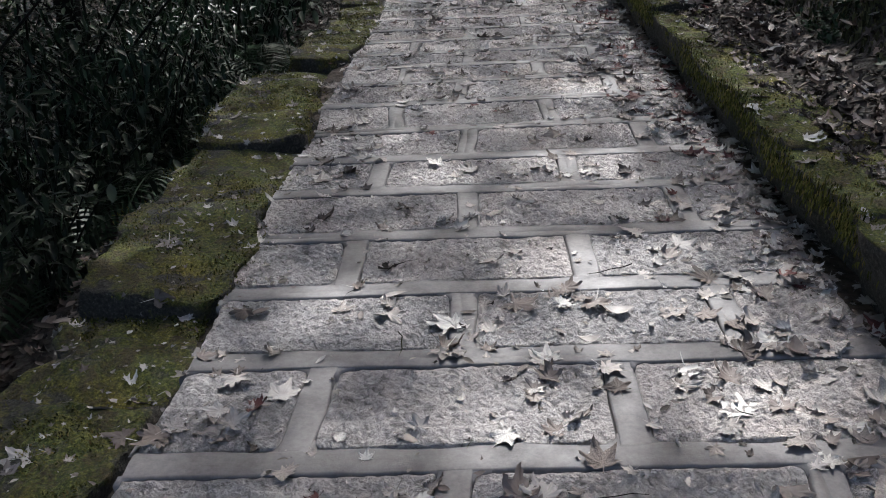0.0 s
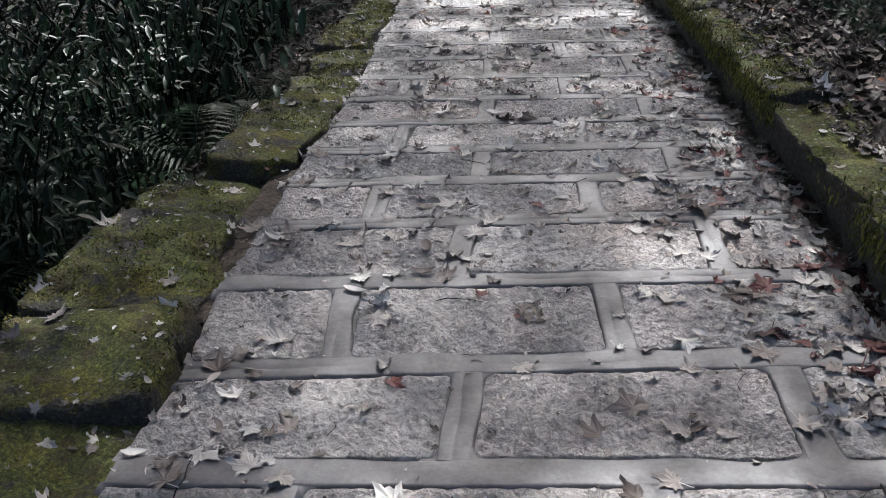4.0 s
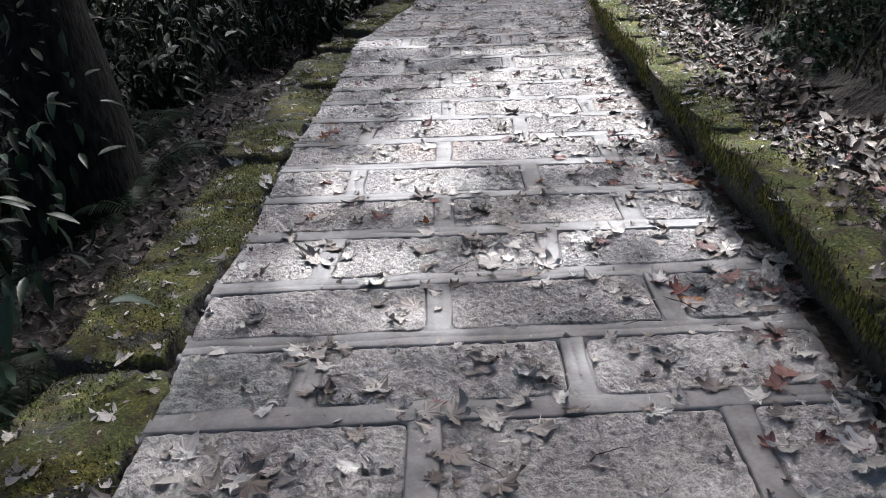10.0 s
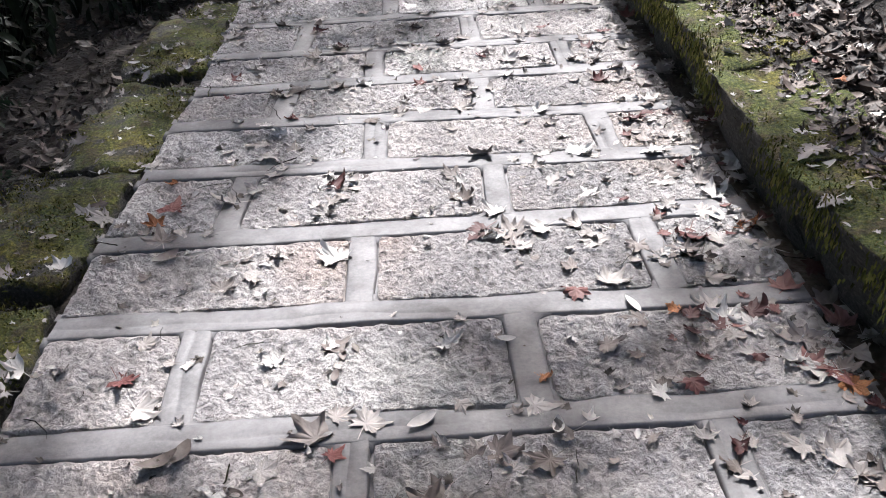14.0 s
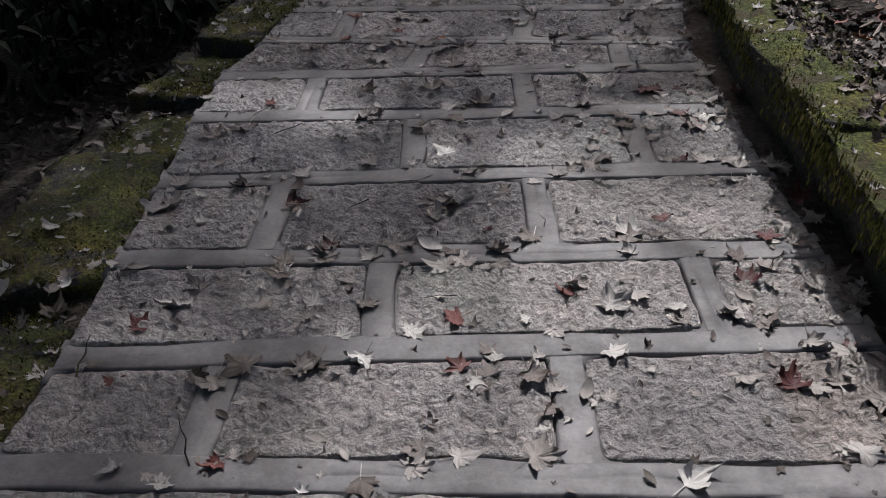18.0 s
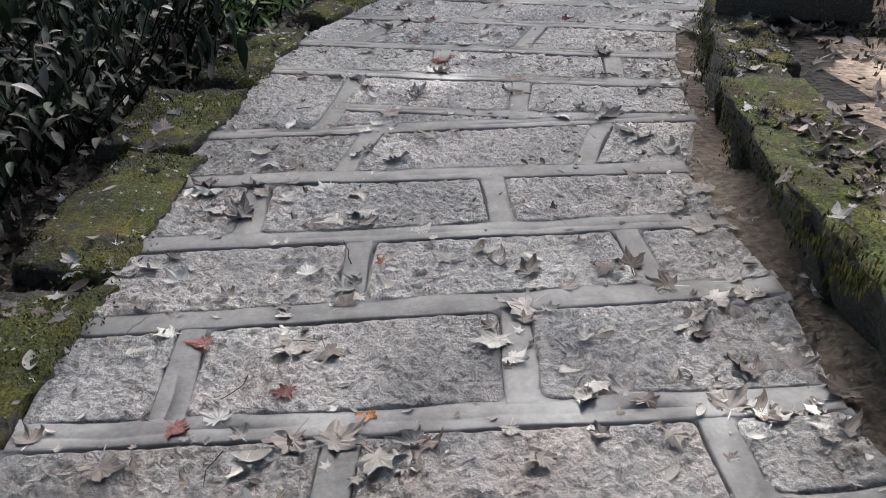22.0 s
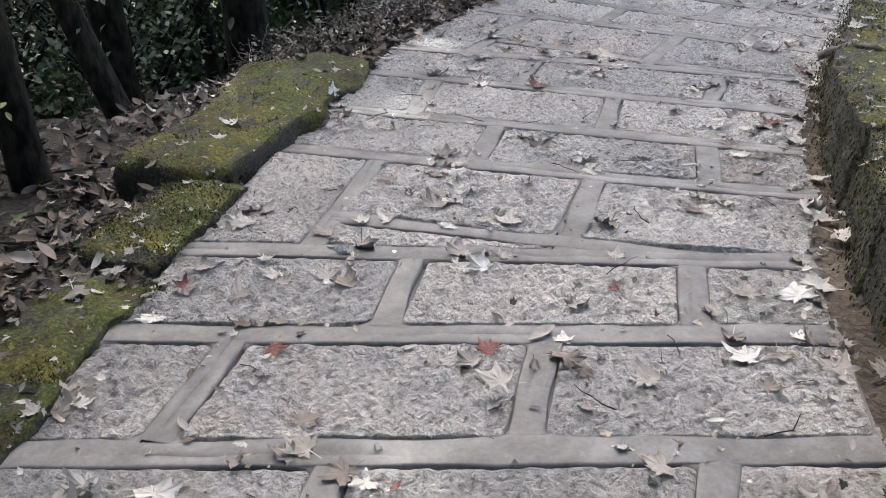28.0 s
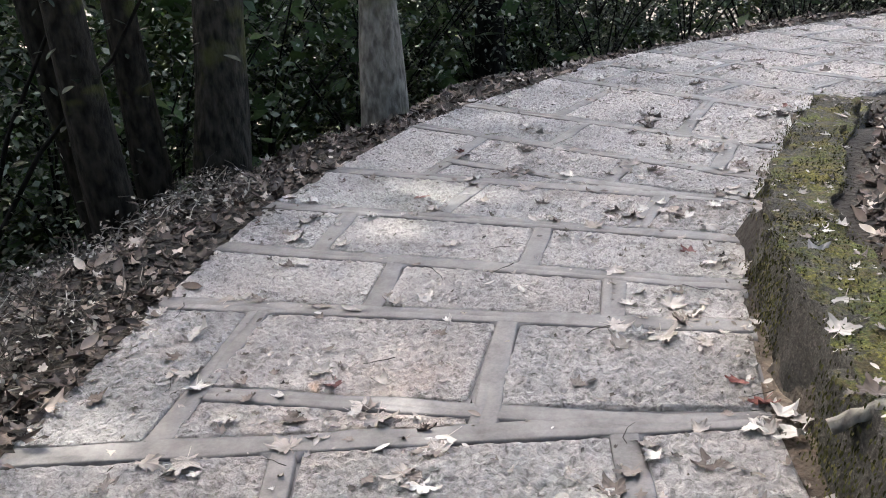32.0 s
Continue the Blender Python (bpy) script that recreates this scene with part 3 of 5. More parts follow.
for i in range(len(BANDS)):
    a, c, us = BANDS[i]
    strip("cement_band", a, c, BAND_W, ahead(i), pavement, i * 1.7)
    if i == 0:
        continue
    n0 = ahead(i - 1) * BAND_W
    wedge = WEDGES.get(i)
    cuts = [0.0, *us, 1.0]
    hw = JOINT_W / 2 / (c - a).length
    for k in range(3):
        u0, u1 = cuts[k] + (hw if k else 0), cuts[k + 1] - (hw if k < 2 else 0)
        lo0, lo1 = along(i - 1, u0) + n0, along(i - 1, u1) + n0
        hi0, hi1 = along(i, u0), along(i, u1)
        if wedge and k:
            rise = lambda u: max(0.0, wedge * (0.86 - u) / (0.86 - us[0]))
            f = ahead(i - 1)
            w0, w1 = along(i - 1, u0) + f * max(BAND_W, rise(u0)), along(i - 1, u1) + f * max(BAND_W, rise(u1))
            if k == 1 or rise(u0) > BAND_W + 0.03:
                if rise(u1) < BAND_W:
                    uu = 0.86 - BAND_W / wedge * (0.86 - us[0])
                    lo1 = along(i - 1, uu) + n0 * 0.98
                    panel(lo0, lo1, along(i - 1, uu) + n0 * 1.05, w0, i * 3.1 + k + 9)
                else:
                    panel(lo0, lo1, w1, w0, i * 3.1 + k + 9)
            lo0, lo1 = w0 + f * BAND_W * (0.9 if rise(u0) > 0.05 else 0), w1 + f * BAND_W * (0.9 if rise(u1) > 0.05 else 0)
        panel(lo0, lo1, hi1, hi0, i * 3.1 + k)
    for u in us:
        p0, p1 = along(i - 1, u) + n0 * 0.9, along(i, u) + ahead(i) * 0.012
        d = (p1 - p0).normalized()
        right = Vector((d.y, -d.x))
        strip("cement_joint", p0 - right * JOINT_W / 2, p1 - right * JOINT_W / 2, JOINT_W, right, pavement, i * 2.3 + u, 0.009, -0.002)
    if wedge:
        f = ahead(i - 1)
        p0, p1 = along(i - 1, us[0]) + f * wedge, along(i - 1, 0.86) + f * 0.01
        d = (p1 - p0).normalized()
        strip("cement_band", p0, p1, BAND_W * 0.85, Vector((-d.y, d.x)), pavement, i * 5.1, lift=-0.0015)


# ---- worn gutter between the paving and the bank wall ----
GUTTER = make_soil_mat("dirt_stained_cement", 3.2)
gut, steps = [], np.arange(3.0, S0 + 27.0, 0.05)
for s in steps:
    half = float(np.interp(s, CUM[1:-1], [hw_ for _, hw_ in CENTRE]))
    for q in range(6):
        x, y, a = spot(s, half - 0.03 + 0.055 * q)
        gut.append(W(x, y, (-0.022 if s < S0 + 13 else -0.014) - 0.006 * math.sin(q * 0.9) + 0.02 * nz(x, y, 1.0, 6.0) + 0.012 * nz(x, y, 5.0, 23.0) + (0.02 if q == 5 else 0.0)))
tagged(new("gutter", mesh_of("gutter", gut, grid_faces(len(steps), 6), GUTTER)), "dirty worn cement strip between paving and wall", "gutter", kind="structure")


# ---- rough stones ----
def rock(name, length, width, height, mat, seed, lump=0.12, round_=0.15, ragged=0.0, lip=0.0, ridges=0.0):
    """A worn block, its base at z 0 and its middle at the origin, x along, y across."""
    bm = bmesh.new()
    bmesh.ops.create_cube(bm, size=1.0)
    bmesh.ops.subdivide_edges(bm, edges=bm.edges[:], cuts=15, use_grid_fill=True)
    rng = random.Random(int(seed * 1000))
    skew = [rng.uniform(-0.10, 0.10) for _ in range(4)]
    for v in bm.verts:
        p = v.co.copy()
        q = p.normalized() * 0.5
        p = p * (1.03 - round_) + q * round_
        f = Vector((p.x * length * (1 + skew[0] * p.y), p.y * width * (1 + 20.0 * lump * skew[1] * p.x), (p.z + 0.5) * height))
        f.z += (skew[2] * p.x + skew[3] * p.y) * 0.22 * (p.z + 0.5)
        g = noise.noise_vector(f * 2.6 + Vector((seed, seed * 1.3, 0)))
        g1 = noise.noise_vector(f * 6.5 + Vector((seed, 3, seed)))
        g2 = noise.noise_vector(f * 21.0 + Vector((seed, 0, seed)))
        f += (g * 0.8 + g1 * 0.6) * lump * min(width, 0.45) + g2 * 0.016
        if ragged:
            f.y += ragged * width * (noise.noise(Vector((f.x * 3.1, seed, p.y))) + 0.6 * noise.noise(Vector((f.x * 9.0, seed, p.y))))
            f.x += ragged * 0.35 * noise.noise(Vector((f.y * 5.0, seed + 4, p.x)))
        f.y += lip * (f.z / height - 0.55) * (p.y + 0.5)
        if ridges and p.y > 0.3:                 # hanging ridges of moss down the face
            f.y += ridges * (noise.noise(Vector((f.x * 17.0, seed, f.z * 3.0))) + 0.6 * noise.noise(Vector((f.x * 41.0, seed, f.z * 9.0)))) * min(1.0, f.z / (0.5 * height))
        v.co = f
    me = bpy.data.meshes.new(name)
    bm.to_mesh(me)
    bm.free()
    me.materials.append(mat)
    me.polygons.foreach_set("use_smooth", [True] * len(me.polygons))
    return me


def on_path(x, y, h, heading, tilt=0.0):
    """A pose on the path's plane, its x axis turned to a heading in that plane."""
    base = Matrix.Rotation(SLOPE, 4, "X") @ Matrix.Rotation(heading, 4, "Z") @ Matrix.Rotation(tilt, 4, "X")
    return Matrix.Translation(W(x, y, h)) @ base


# ---- mossy kerb stones along the open side ----
random.seed(11)
KERB_TOP, WALL_TOP, WALL_FACE = [], [], []


def surface_points(ob, pool, chosen, above=-1.0):
    """Adds places on a stone, with the way its surface faces, to a pool for moss and leaves to lie on."""
    m = ob.matrix_basis
    r = m.to_3x3()
    for v in ob.data.vertices:
        if v.co.z > above and chosen(v.normal):
            pool.append((m @ v.co, r @ v.normal))


def kerb_run(s0, s1, width, h, tilt=0.0, gap=0.0, mat=None, label="rough kerb stone with yellow-green moss beside the path"):
    sm_ = (s0 + s1) / 2
    half = float(np.interp(sm_, CUM[1:-1], [hw_ for _, hw_ in CENTRE]))
    x, y, a = spot(sm_, -(half + width / 2 + (0.03 if s0 < S0 + 14 else -0.025) + gap))
    ob = new("kerb_stone", rock("kerb_stone", (s1 - s0) * 1.02, width, 0.5, mat or MOSS_STONE, s0 * 3.7, 0.07 if s0 < S0 + 17 else 0.11, 0.05 if s0 < S0 + 17 else 0.16, 0.12))
    if mat is not None:
        h = ground_at(x, y) + 0.03
    ob.matrix_basis = on_path(x, y, h - 0.5, a, tilt)
    if mat is None:
        surface_points(ob, KERB_TOP, lambda q: q.z > 0.6)
    tagged(ob, label, "kerb stone", "mossy kerb stones along the path")


def kerb(y0, y1, width, h=0.0, tilt=0.0, gap=0.0):
    kerb_run(S0 + y0, S0 + y1, width, h, tilt, gap)


kerb(0.2, 1.0, 0.5), kerb(1.05, 1.9, 0.5, -0.03), kerb(1.95, 2.55, 0.46, -0.02), kerb(2.6, 3.12, 0.5, -0.05)
kerb(3.15, 3.95, 0.52, 0.03, 0.08), kerb(3.98, 4.8, 0.5, 0.0, 0.05), kerb(4.83, 5.3, 0.53, 0.05, -0.04)
kerb(5.3, 5.97, 0.48, 0.03, 0.05, 0.07), kerb(5.99, 6.62, 0.42, -0.05, 0.03, 0.14), kerb(6.65, 7.6, 0.42, 0.03, 0.04), kerb(7.62, 8.3, 0.38, 0.0)
kerb(8.33, 9.0, 0.36, 0.0, 0.05), kerb(9.05, 9.8, 0.38, 0.02), kerb(9.83, 10.45, 0.36, 0.0, 0.04), kerb(10.5, 11.1, 0.34, -0.02)
kerb(11.2, 11.9, 0.36, 0.0), kerb(12.05, 12.9, 0.38, -0.02, 0.05), kerb(12.95, 13.1, 0.3, -0.1), kerb(13.15, 14.0, 0.42, -0.04)
kerb(14.02, 14.38, 0.36, -0.07), kerb(14.4, 14.95, 0.36, -0.05), kerb(15.0, 15.7, 0.32, 0.01), kerb(15.75, 16.6, 0.34, 0.02, 0.05), kerb(16.65, 17.3, 0.44, 0.03)
kerb(17.34, 18.2, 0.27, 0.03, 0.05), kerb(18.22, 19.05, 0.26, 0.03), kerb(19.04, 19.64, 0.27, 0.025), kerb(19.64, 20.3, 0.32, 0.03)
kerb(20.32, 21.95, 0.58, 0.06)
for k in range(8):
    kerb_run(S0 + 22.4 + k * 0.7, S0 + 23.08 + k * 0.7, 0.12, -0.10, 0.0, float(np.interp(22.7 + k * 0.7, [22.4, 23.7, 24.1, 25, 26, 28], [1.3, 1.35, 1.05, 1.0, 0.7, 0.5])), EDGE_STONE, "low grey edging stone half buried in leaf litter")

# grey mortar between two low kerb stones and the paving
edge, ways = [], np.arange(S0 + 5.3, S0 + 6.66, 0.04)
for q_ in ways:
    half = float(np.interp(q_, CUM[1:-1], [hw_ for _, hw_ in CENTRE]))
    for q in range(6):
        x, y, a = spot(q_, -half + 0.02 - 0.03 * q - 0.02 * nz(q_ * 4, q * 0.3))
        edge.append(W(x, y, -0.012 - 0.006 * q + 0.012 * nz(x, y, 3.0, 9.0) - (0.03 if q == 0 else 0.0)))
part("cement_edge", mesh_of("cement_edge", edge, [f[::-1] for f in grid_faces(len(ways), 6)], GUTTER), pavement)

# ---- mossy retaining wall on the bank side ----
wall = tagged(new("wall_bank"), "low rough retaining wall with thick moss on top", "wall", kind="structure")
WAY = np.arange(2.0, S0 + 28.0, 0.1)
INNER = np.interp(WAY - S0, [0, 15.5, 18.3, 19.5, 21.5, 22.5, 24.5, 27], [1.07, 1.08, 1.13, 1.10, 1.15, 1.21, 1.25, 1.25])
LINE = np.array([spot(a, o + 0.13)[:2] for a, o in zip(WAY, INNER)])
SOFT = np.ones(13) / 13
LINE = np.stack([np.convolve(np.pad(LINE[:, c], 6, mode="edge"), SOFT, "valid") for c in range(2)], -1)
s = 3.0
k = 0
while s < S0 + 26.3:
    k += 1
    ln = 0.58 + 0.36 * abs(nz(k * 1.37, 5.1)) * 2
    p0, p1 = [Vector((float(np.interp(q, WAY, LINE[:, 0])), float(np.interp(q, WAY, LINE[:, 1])))) for q in (s, s + ln)]
    a = math.atan2(p1.y - p0.y, p1.x - p0.x)
    x, y = (p0 + p1) / 2 + Vector((math.sin(a), -math.cos(a))) * 0.015 * nz(k * 2.1, 1.0)
    top = wall_top(s) + 0.03 * nz(k * 0.9, 9.0)
    me = rock("wall_stone", ln * 1.1, 0.26, top + 0.15, MOSS_WALL if s < S0 + 16 else MOSS_LATE, k * 2.9, 0.12, 0.05, 0.10, 0.14 if s < S0 + 16 else -0.03, 0.02)
    ob = part("wall_stone", me, wall)
    ob.matrix_basis = on_path(x, y, -0.15, a)
    surface_points(ob, WALL_TOP, lambda q: q.z > 0.7)
    surface_points(ob, WALL_FACE, lambda q: q.y > 0.45, 0.15 + top * 0.72 if s < S0 + 16.5 else 0.1)
    s += ln


# ---- leaves ----
def star_leaf(seed, size=1.0, curl=1.0, fine=True):
    """A dry palmate leaf with pointed lobes, a little rolled or crumpled; about 'size' across."""
    rng = random.Random(seed)
    lobes = rng.choice((3, 5, 5, 5))
    spread = {3: (0, 62), 5: (0, 50, 104)}[lobes]
    tips = sorted([(90 + k * a + rng.uniform(-6, 6), (0.55, 0.49, 0.36)[n_] * rng.choice((rng.uniform(0.62, 0.85), rng.uniform(0.88, 1.1), rng.uniform(0.9, 1.12)))) for n_, a in enumerate(spread) for k in ((1, -1) if a else (1,))])
    rim = [(-90, 0.09)]
    lo = tips[0][0] - 34
    rim.append((lo, 0.2))
    for n_, (a, r) in enumerate(tips):
        nxt = (a + tips[n_ + 1][0]) / 2 if n_ + 1 < len(tips) else a + 34
        prev = rim[-1][0]
        rim.append((a - (a - prev) * 0.5, r * 0.66))
        if fine:
            rim += [(a - (a - prev) * 0.36, r * 0.74), (a - (a - prev) * 0.17, r * 0.88)]
        rim.append((a + rng.uniform(-3, 3), r))
        if fine:
            rim += [(a + (nxt - a) * 0.17, r * 0.88), (a + (nxt - a) * 0.36, r * 0.72)]
        rim.append((a + (nxt - a) * 0.5, r * 0.66))
        rim.append((nxt, rng.uniform(0.25, 0.34)))
    n = len(rim)
    fs = (0.42, 0.76, 1.0) if fine else (1.0,)
    bow = [rng.uniform(-0.35, 0.75) * curl for _ in range(n)]
    bow = [(bow[i - 2] + bow[i - 1] + bow[i] + bow[(i + 1) % n] + bow[(i + 2) % n]) / 3 for i in range(n)]
    verts = [Vector((0, 0, 0.0))]
    for f in fs:
        for i, (a, r) in enumerate(rim):
            t = radians(a)
            rr = r * f if f == 1 else (0.16 + (r - 0.16) * f) * f
            verts.append(Vector((rr * math.cos(t), rr * math.sin(t), bow[i] * rr * rr + 0.03 * rng.uniform(-1, 1) * f)))
    faces = [(0, 1 + i, 1 + (i + 1) % n) for i in range(n)]
    for k in range(len(fs) - 1):
        b, c = 1 + k * n, 1 + (k + 1) * n
        faces += [(b + i, c + i, c + (i + 1) % n, b + (i + 1) % n) for i in range(n)]
    b = len(verts)                                # stalk
    sx_ = rng.uniform(-0.2, 0.2)
    verts += [Vector((-0.012, -0.06, 0.0)), Vector((0.012, -0.06, 0.0)), Vector((sx_ + 0.01, -0.42, 0.03)), Vector((sx_ - 0.008, -0.42, 0.03))]
    faces.append((b, b + 1, b + 2, b + 3))
    axis = rng.uniform(0, 6.28)
    roll = rng.choice((rng.uniform(-0.6, 0.8), rng.uniform(-0.9, 1.1), rng.uniform(1.0, 2.1), rng.uniform(2.0, 3.4), rng.uniform(-2.2, -1.0))) * curl
    for kap in (roll, rng.uniform(-0.6, 0.9) * curl):
        ca, sa = math.cos(axis), math.sin(axis)   # roll the blade round this axis
        for v in verts:
            p, q = v.x * ca + v.y * sa, -v.x * sa + v.y * ca
            w = p * kap
            if abs(kap) > 0.05:
                p, v.z = math.sin(w) / kap - v.z * math.sin(w), (1 - math.cos(w)) / kap + v.z * math.cos(w)
            v.x, v.y = p * ca - q * sa, p * sa + q * ca
        axis += 1.57
    zs = sorted(v.z for v in verts)
    low = zs[len(zs) // 12]
    return [v * size - Vector((0, 0, low * size)) for v in verts], faces


def oval_leaf(seed, size=1.0, slim=0.42, n=9, curl=0.4, droop=0.0):
    """A long leaf along +y from its stalk at the origin, folded along its rib."""
    rng = random.Random(seed)
    c, tw = rng.uniform(0.1, curl), rng.uniform(-0.3, 0.3)
    verts, faces = [], []
    for i in range(n):
        v = i / (n - 1)
        w = slim * math.sin(math.pi * min(v * 0.94 + 0.04, 1.0)) ** 0.8 * 0.5
        z = c * (v - 0.5) ** 2 - droop * v * v
        a = tw * v
        verts += [Vector((-w * math.cos(a), v, z + w * 0.5 + w * math.sin(a))), Vector((0, v, z)), Vector((w * math.cos(a), v, z + w * 0.5 - w * math.sin(a)))]
    for i in range(n - 1):
        b = 3 * i
        faces += [(b, b + 1, b + 4, b + 3), (b + 1, b + 2, b + 5, b + 4)]
    low = min(v.z for v in verts) if not droop else 0
    return [v * size - Vector((0, 0, low * size)) for v in verts], faces


STARS = [star_leaf(100 + k, 1.0, 0.5 + 0.22 * (k % 5)) for k in range(24)]
OVALS = [oval_leaf(200 + k, 0.62, 0.36 + 0.05 * (k % 3), 9, 1.3) for k in range(6)]
SCRAPS = [star_leaf(300 + k, 1.0, 1.1, False) for k in range(6)] + [oval_leaf(320 + k, 0.9, 0.45, 5) for k in range(3)]
star_mesh = [mesh_of("leaf", v, f, FALLEN_ONE) for v, f in STARS]
star_red = [mesh_of("leaf", v, f, LEAF_RED) for v, f in STARS[:12]]
star_orange = [mesh_of("leaf", v, f, LEAF_ORANGE) for v, f in STARS[12:20]]
oval_mesh = [mesh_of("leaf", v, f, FALLEN_ONE) for v, f in OVALS]


def lay(x, y, h, turn, size, rng, tilt=0.12):
    m = Matrix.Translation(W(x, y, h)) @ Matrix.Rotation(SLOPE, 4, "X") @ Matrix.Rotation(turn, 4, "Z")
    return m @ Matrix.Rotation(rng.uniform(-tilt, tilt), 4, "X") @ Matrix.Rotation(rng.uniform(-tilt, tilt), 4, "Y") @ Matrix.Diagonal((size, size, size, 1))


def fallen(x, y, kind, size, turn, h=0.001):
    """One fallen leaf that can be told from the others."""
    rng = random.Random(int(x * 977 + y * 131))
    pool, label = {"red": (star_red, "dark red fallen maple leaf curled on the ground"), "orange": (star_orange, "orange fallen maple leaf curled on the ground"),
                   "pale": (star_mesh, "dry pale curled star-shaped fallen leaf on the paving"), "oval": (oval_mesh, "dry greyish oval fallen leaf on the paving")}[kind]
    ob = new("fallen_leaf", rng.choice(pool))
    ob.matrix_basis = lay(x, y, h, turn, size * 1.04, rng, 0.12)
    tagged(ob, label, "leaf", "leaves fallen on the path")


fallen(0.56, 2.38, "pale", 0.090, 1.5)
fallen(0.43, 2.37, "pale", 0.110, 3.4)
fallen(0.08, 3.37, "pale", 0.113, 2.3)
fallen(1.07, 2.97, "pale", 0.121, 3.7)
fallen(0.01, 2.38, "pale", 0.070, 3.9)
fallen(-0.38, 3.27, "oval", 0.075, 0.4)
fallen(0.74, 2.56, "pale", 0.089, 0.1)
fallen(0.29, 5.59, "pale", 0.113, 5.2)
fallen(0.11, 5.40, "pale", 0.138, 1.6)
fallen(0.94, 5.46, "pale", 0.118, 1.5)
fallen(1.10, 5.76, "pale", 0.105, 6.2)
fallen(1.22, 5.46, "pale", 0.145, 2.9)
fallen(0.17, 4.95, "red", 0.079, 5.2)
fallen(0.11, 6.42, "pale", 0.093, 3.0)
fallen(0.80, 5.14, "pale", 0.070, 4.0)
fallen(-0.02, 5.70, "pale", 0.076, 0.9)
fallen(0.53, 5.03, "pale", 0.094, 3.9)
fallen(0.98, 5.02, "pale", 0.096, 5.4)
fallen(0.30, 5.19, "oval", 0.064, 3.2)
fallen(0.59, 5.30, "oval", 0.066, 4.6)
fallen(0.27, 6.90, "red", 0.081, 4.2)
fallen(0.63, 7.35, "pale", 0.170, 0.4)
fallen(0.52, 6.59, "pale", 0.115, 4.7)
fallen(1.51, 6.79, "red", 0.170, 3.7)
fallen(1.26, 6.14, "pale", 0.165, 1.9)
fallen(1.33, 9.40, "red", 0.130, 0.2)
fallen(1.57, 8.15, "red", 0.155, 5.4)
fallen(1.54, 7.85, "red", 0.145, 2.9)
fallen(0.57, 6.34, "pale", 0.122, 4.5)
fallen(0.33, 6.21, "pale", 0.080, 5.4)
fallen(0.78, 6.65, "pale", 0.102, 4.4)
fallen(-0.21, 8.09, "red", 0.102, 5.7)
fallen(0.19, 8.05, "red", 0.091, 2.4)
fallen(0.16, 8.12, "pale", 0.108, 5.0)
fallen(1.35, 9.34, "orange", 0.124, 2.8)
fallen(-0.10, 8.39, "pale", 0.154, 5.8)
fallen(-0.01, 8.44, "pale", 0.121, 5.4)
fallen(0.78, 8.24, "pale", 0.089, 0.6)
fallen(0.67, 7.93, "pale", 0.102, 0.8)
fallen(0.70, 7.86, "pale", 0.086, 1.3)
fallen(-0.15, 11.66, "red", 0.140, 6.0)
fallen(0.49, 8.14, "orange", 0.093, 2.7)
fallen(1.06, 8.17, "oval", 0.081, 3.9)
fallen(1.55, 8.09, "red", 0.133, 1.9)
fallen(1.64, 10.58, "red", 0.118, 3.1)
fallen(0.12, 8.53, "pale", 0.105, 2.4)
fallen(0.27, 8.60, "pale", 0.107, 2.2)
fallen(0.47, 8.74, "red", 0.093, 3.6)
fallen(1.08, 8.66, "pale", 0.121, 3.6)
fallen(1.21, 8.43, "pale", 0.088, 5.6)
fallen(0.30, 10.40, "pale", 0.106, 4.2)
fallen(0.12, 10.19, "pale", 0.101, 5.8)
fallen(-0.10, 10.29, "orange", 0.086, 5.3)
fallen(0.42, 10.17, "orange", 0.078, 6.1)
fallen(-0.09, 10.75, "red", 0.115, 4.2)
fallen(0.29, 10.78, "pale", 0.096, 1.0)
fallen(0.42, 10.83, "pale", 0.081, 5.3)
fallen(0.76, 10.39, "pale", 0.084, 6.0)
fallen(0.84, 10.34, "pale", 0.096, 5.6)
fallen(0.59, 10.28, "pale", 0.074, 3.5)
fallen(0.95, 10.64, "orange", 0.061, 4.4)
fallen(1.34, 10.88, "orange", 0.084, 1.3)
fallen(1.65, 11.27, "orange", 0.115, 5.2)
fallen(1.65, 10.53, "orange", 0.109, 3.6)
fallen(-0.17, 11.86, "orange", 0.078, 1.8)
fallen(-0.18, 11.55, "orange", 0.103, 0.4)
fallen(0.45, 10.43, "red", 0.071, 5.3)
fallen(0.10, 11.14, "pale", 0.126, 6.1)
fallen(0.19, 11.19, "pale", 0.109, 0.5)
fallen(0.87, 11.34, "pale", 0.094, 5.0)
fallen(0.22, 10.35, "pale", 0.098, 2.5)
fallen(1.02, 12.96, "red", 0.086, 0.9)
fallen(0.72, 12.87, "red", 0.103, 1.8)
fallen(0.60, 12.82, "pale", 0.108, 4.8)
fallen(1.27, 12.82, "pale", 0.098, 5.4)
fallen(0.94, 12.58, "pale", 0.075, 0.3)
fallen(1.05, 12.55, "pale", 0.088, 3.8)
fallen(0.81, 12.70, "pale", 0.065, 0.3)
fallen(0.38, 12.45, "oval", 0.078, 4.5)
fallen(0.20, 12.38, "red", 0.084, 2.1)
fallen(0.33, 12.90, "pale", 0.085, 5.5)
fallen(-0.10, 12.88, "red", 0.103, 6.1)
fallen(1.50, 12.86, "pale", 0.102, 3.1)
fallen(0.02, 14.36, "red", 0.077, 6.2)
fallen(0.44, 13.07, "pale", 0.089, 1.9)
fallen(1.51, 13.11, "pale", 0.094, 0.5)
fallen(0.78, 13.70, "pale", 0.090, 3.7)
fallen(-0.10, 12.66, "red", 0.068, 0.2)
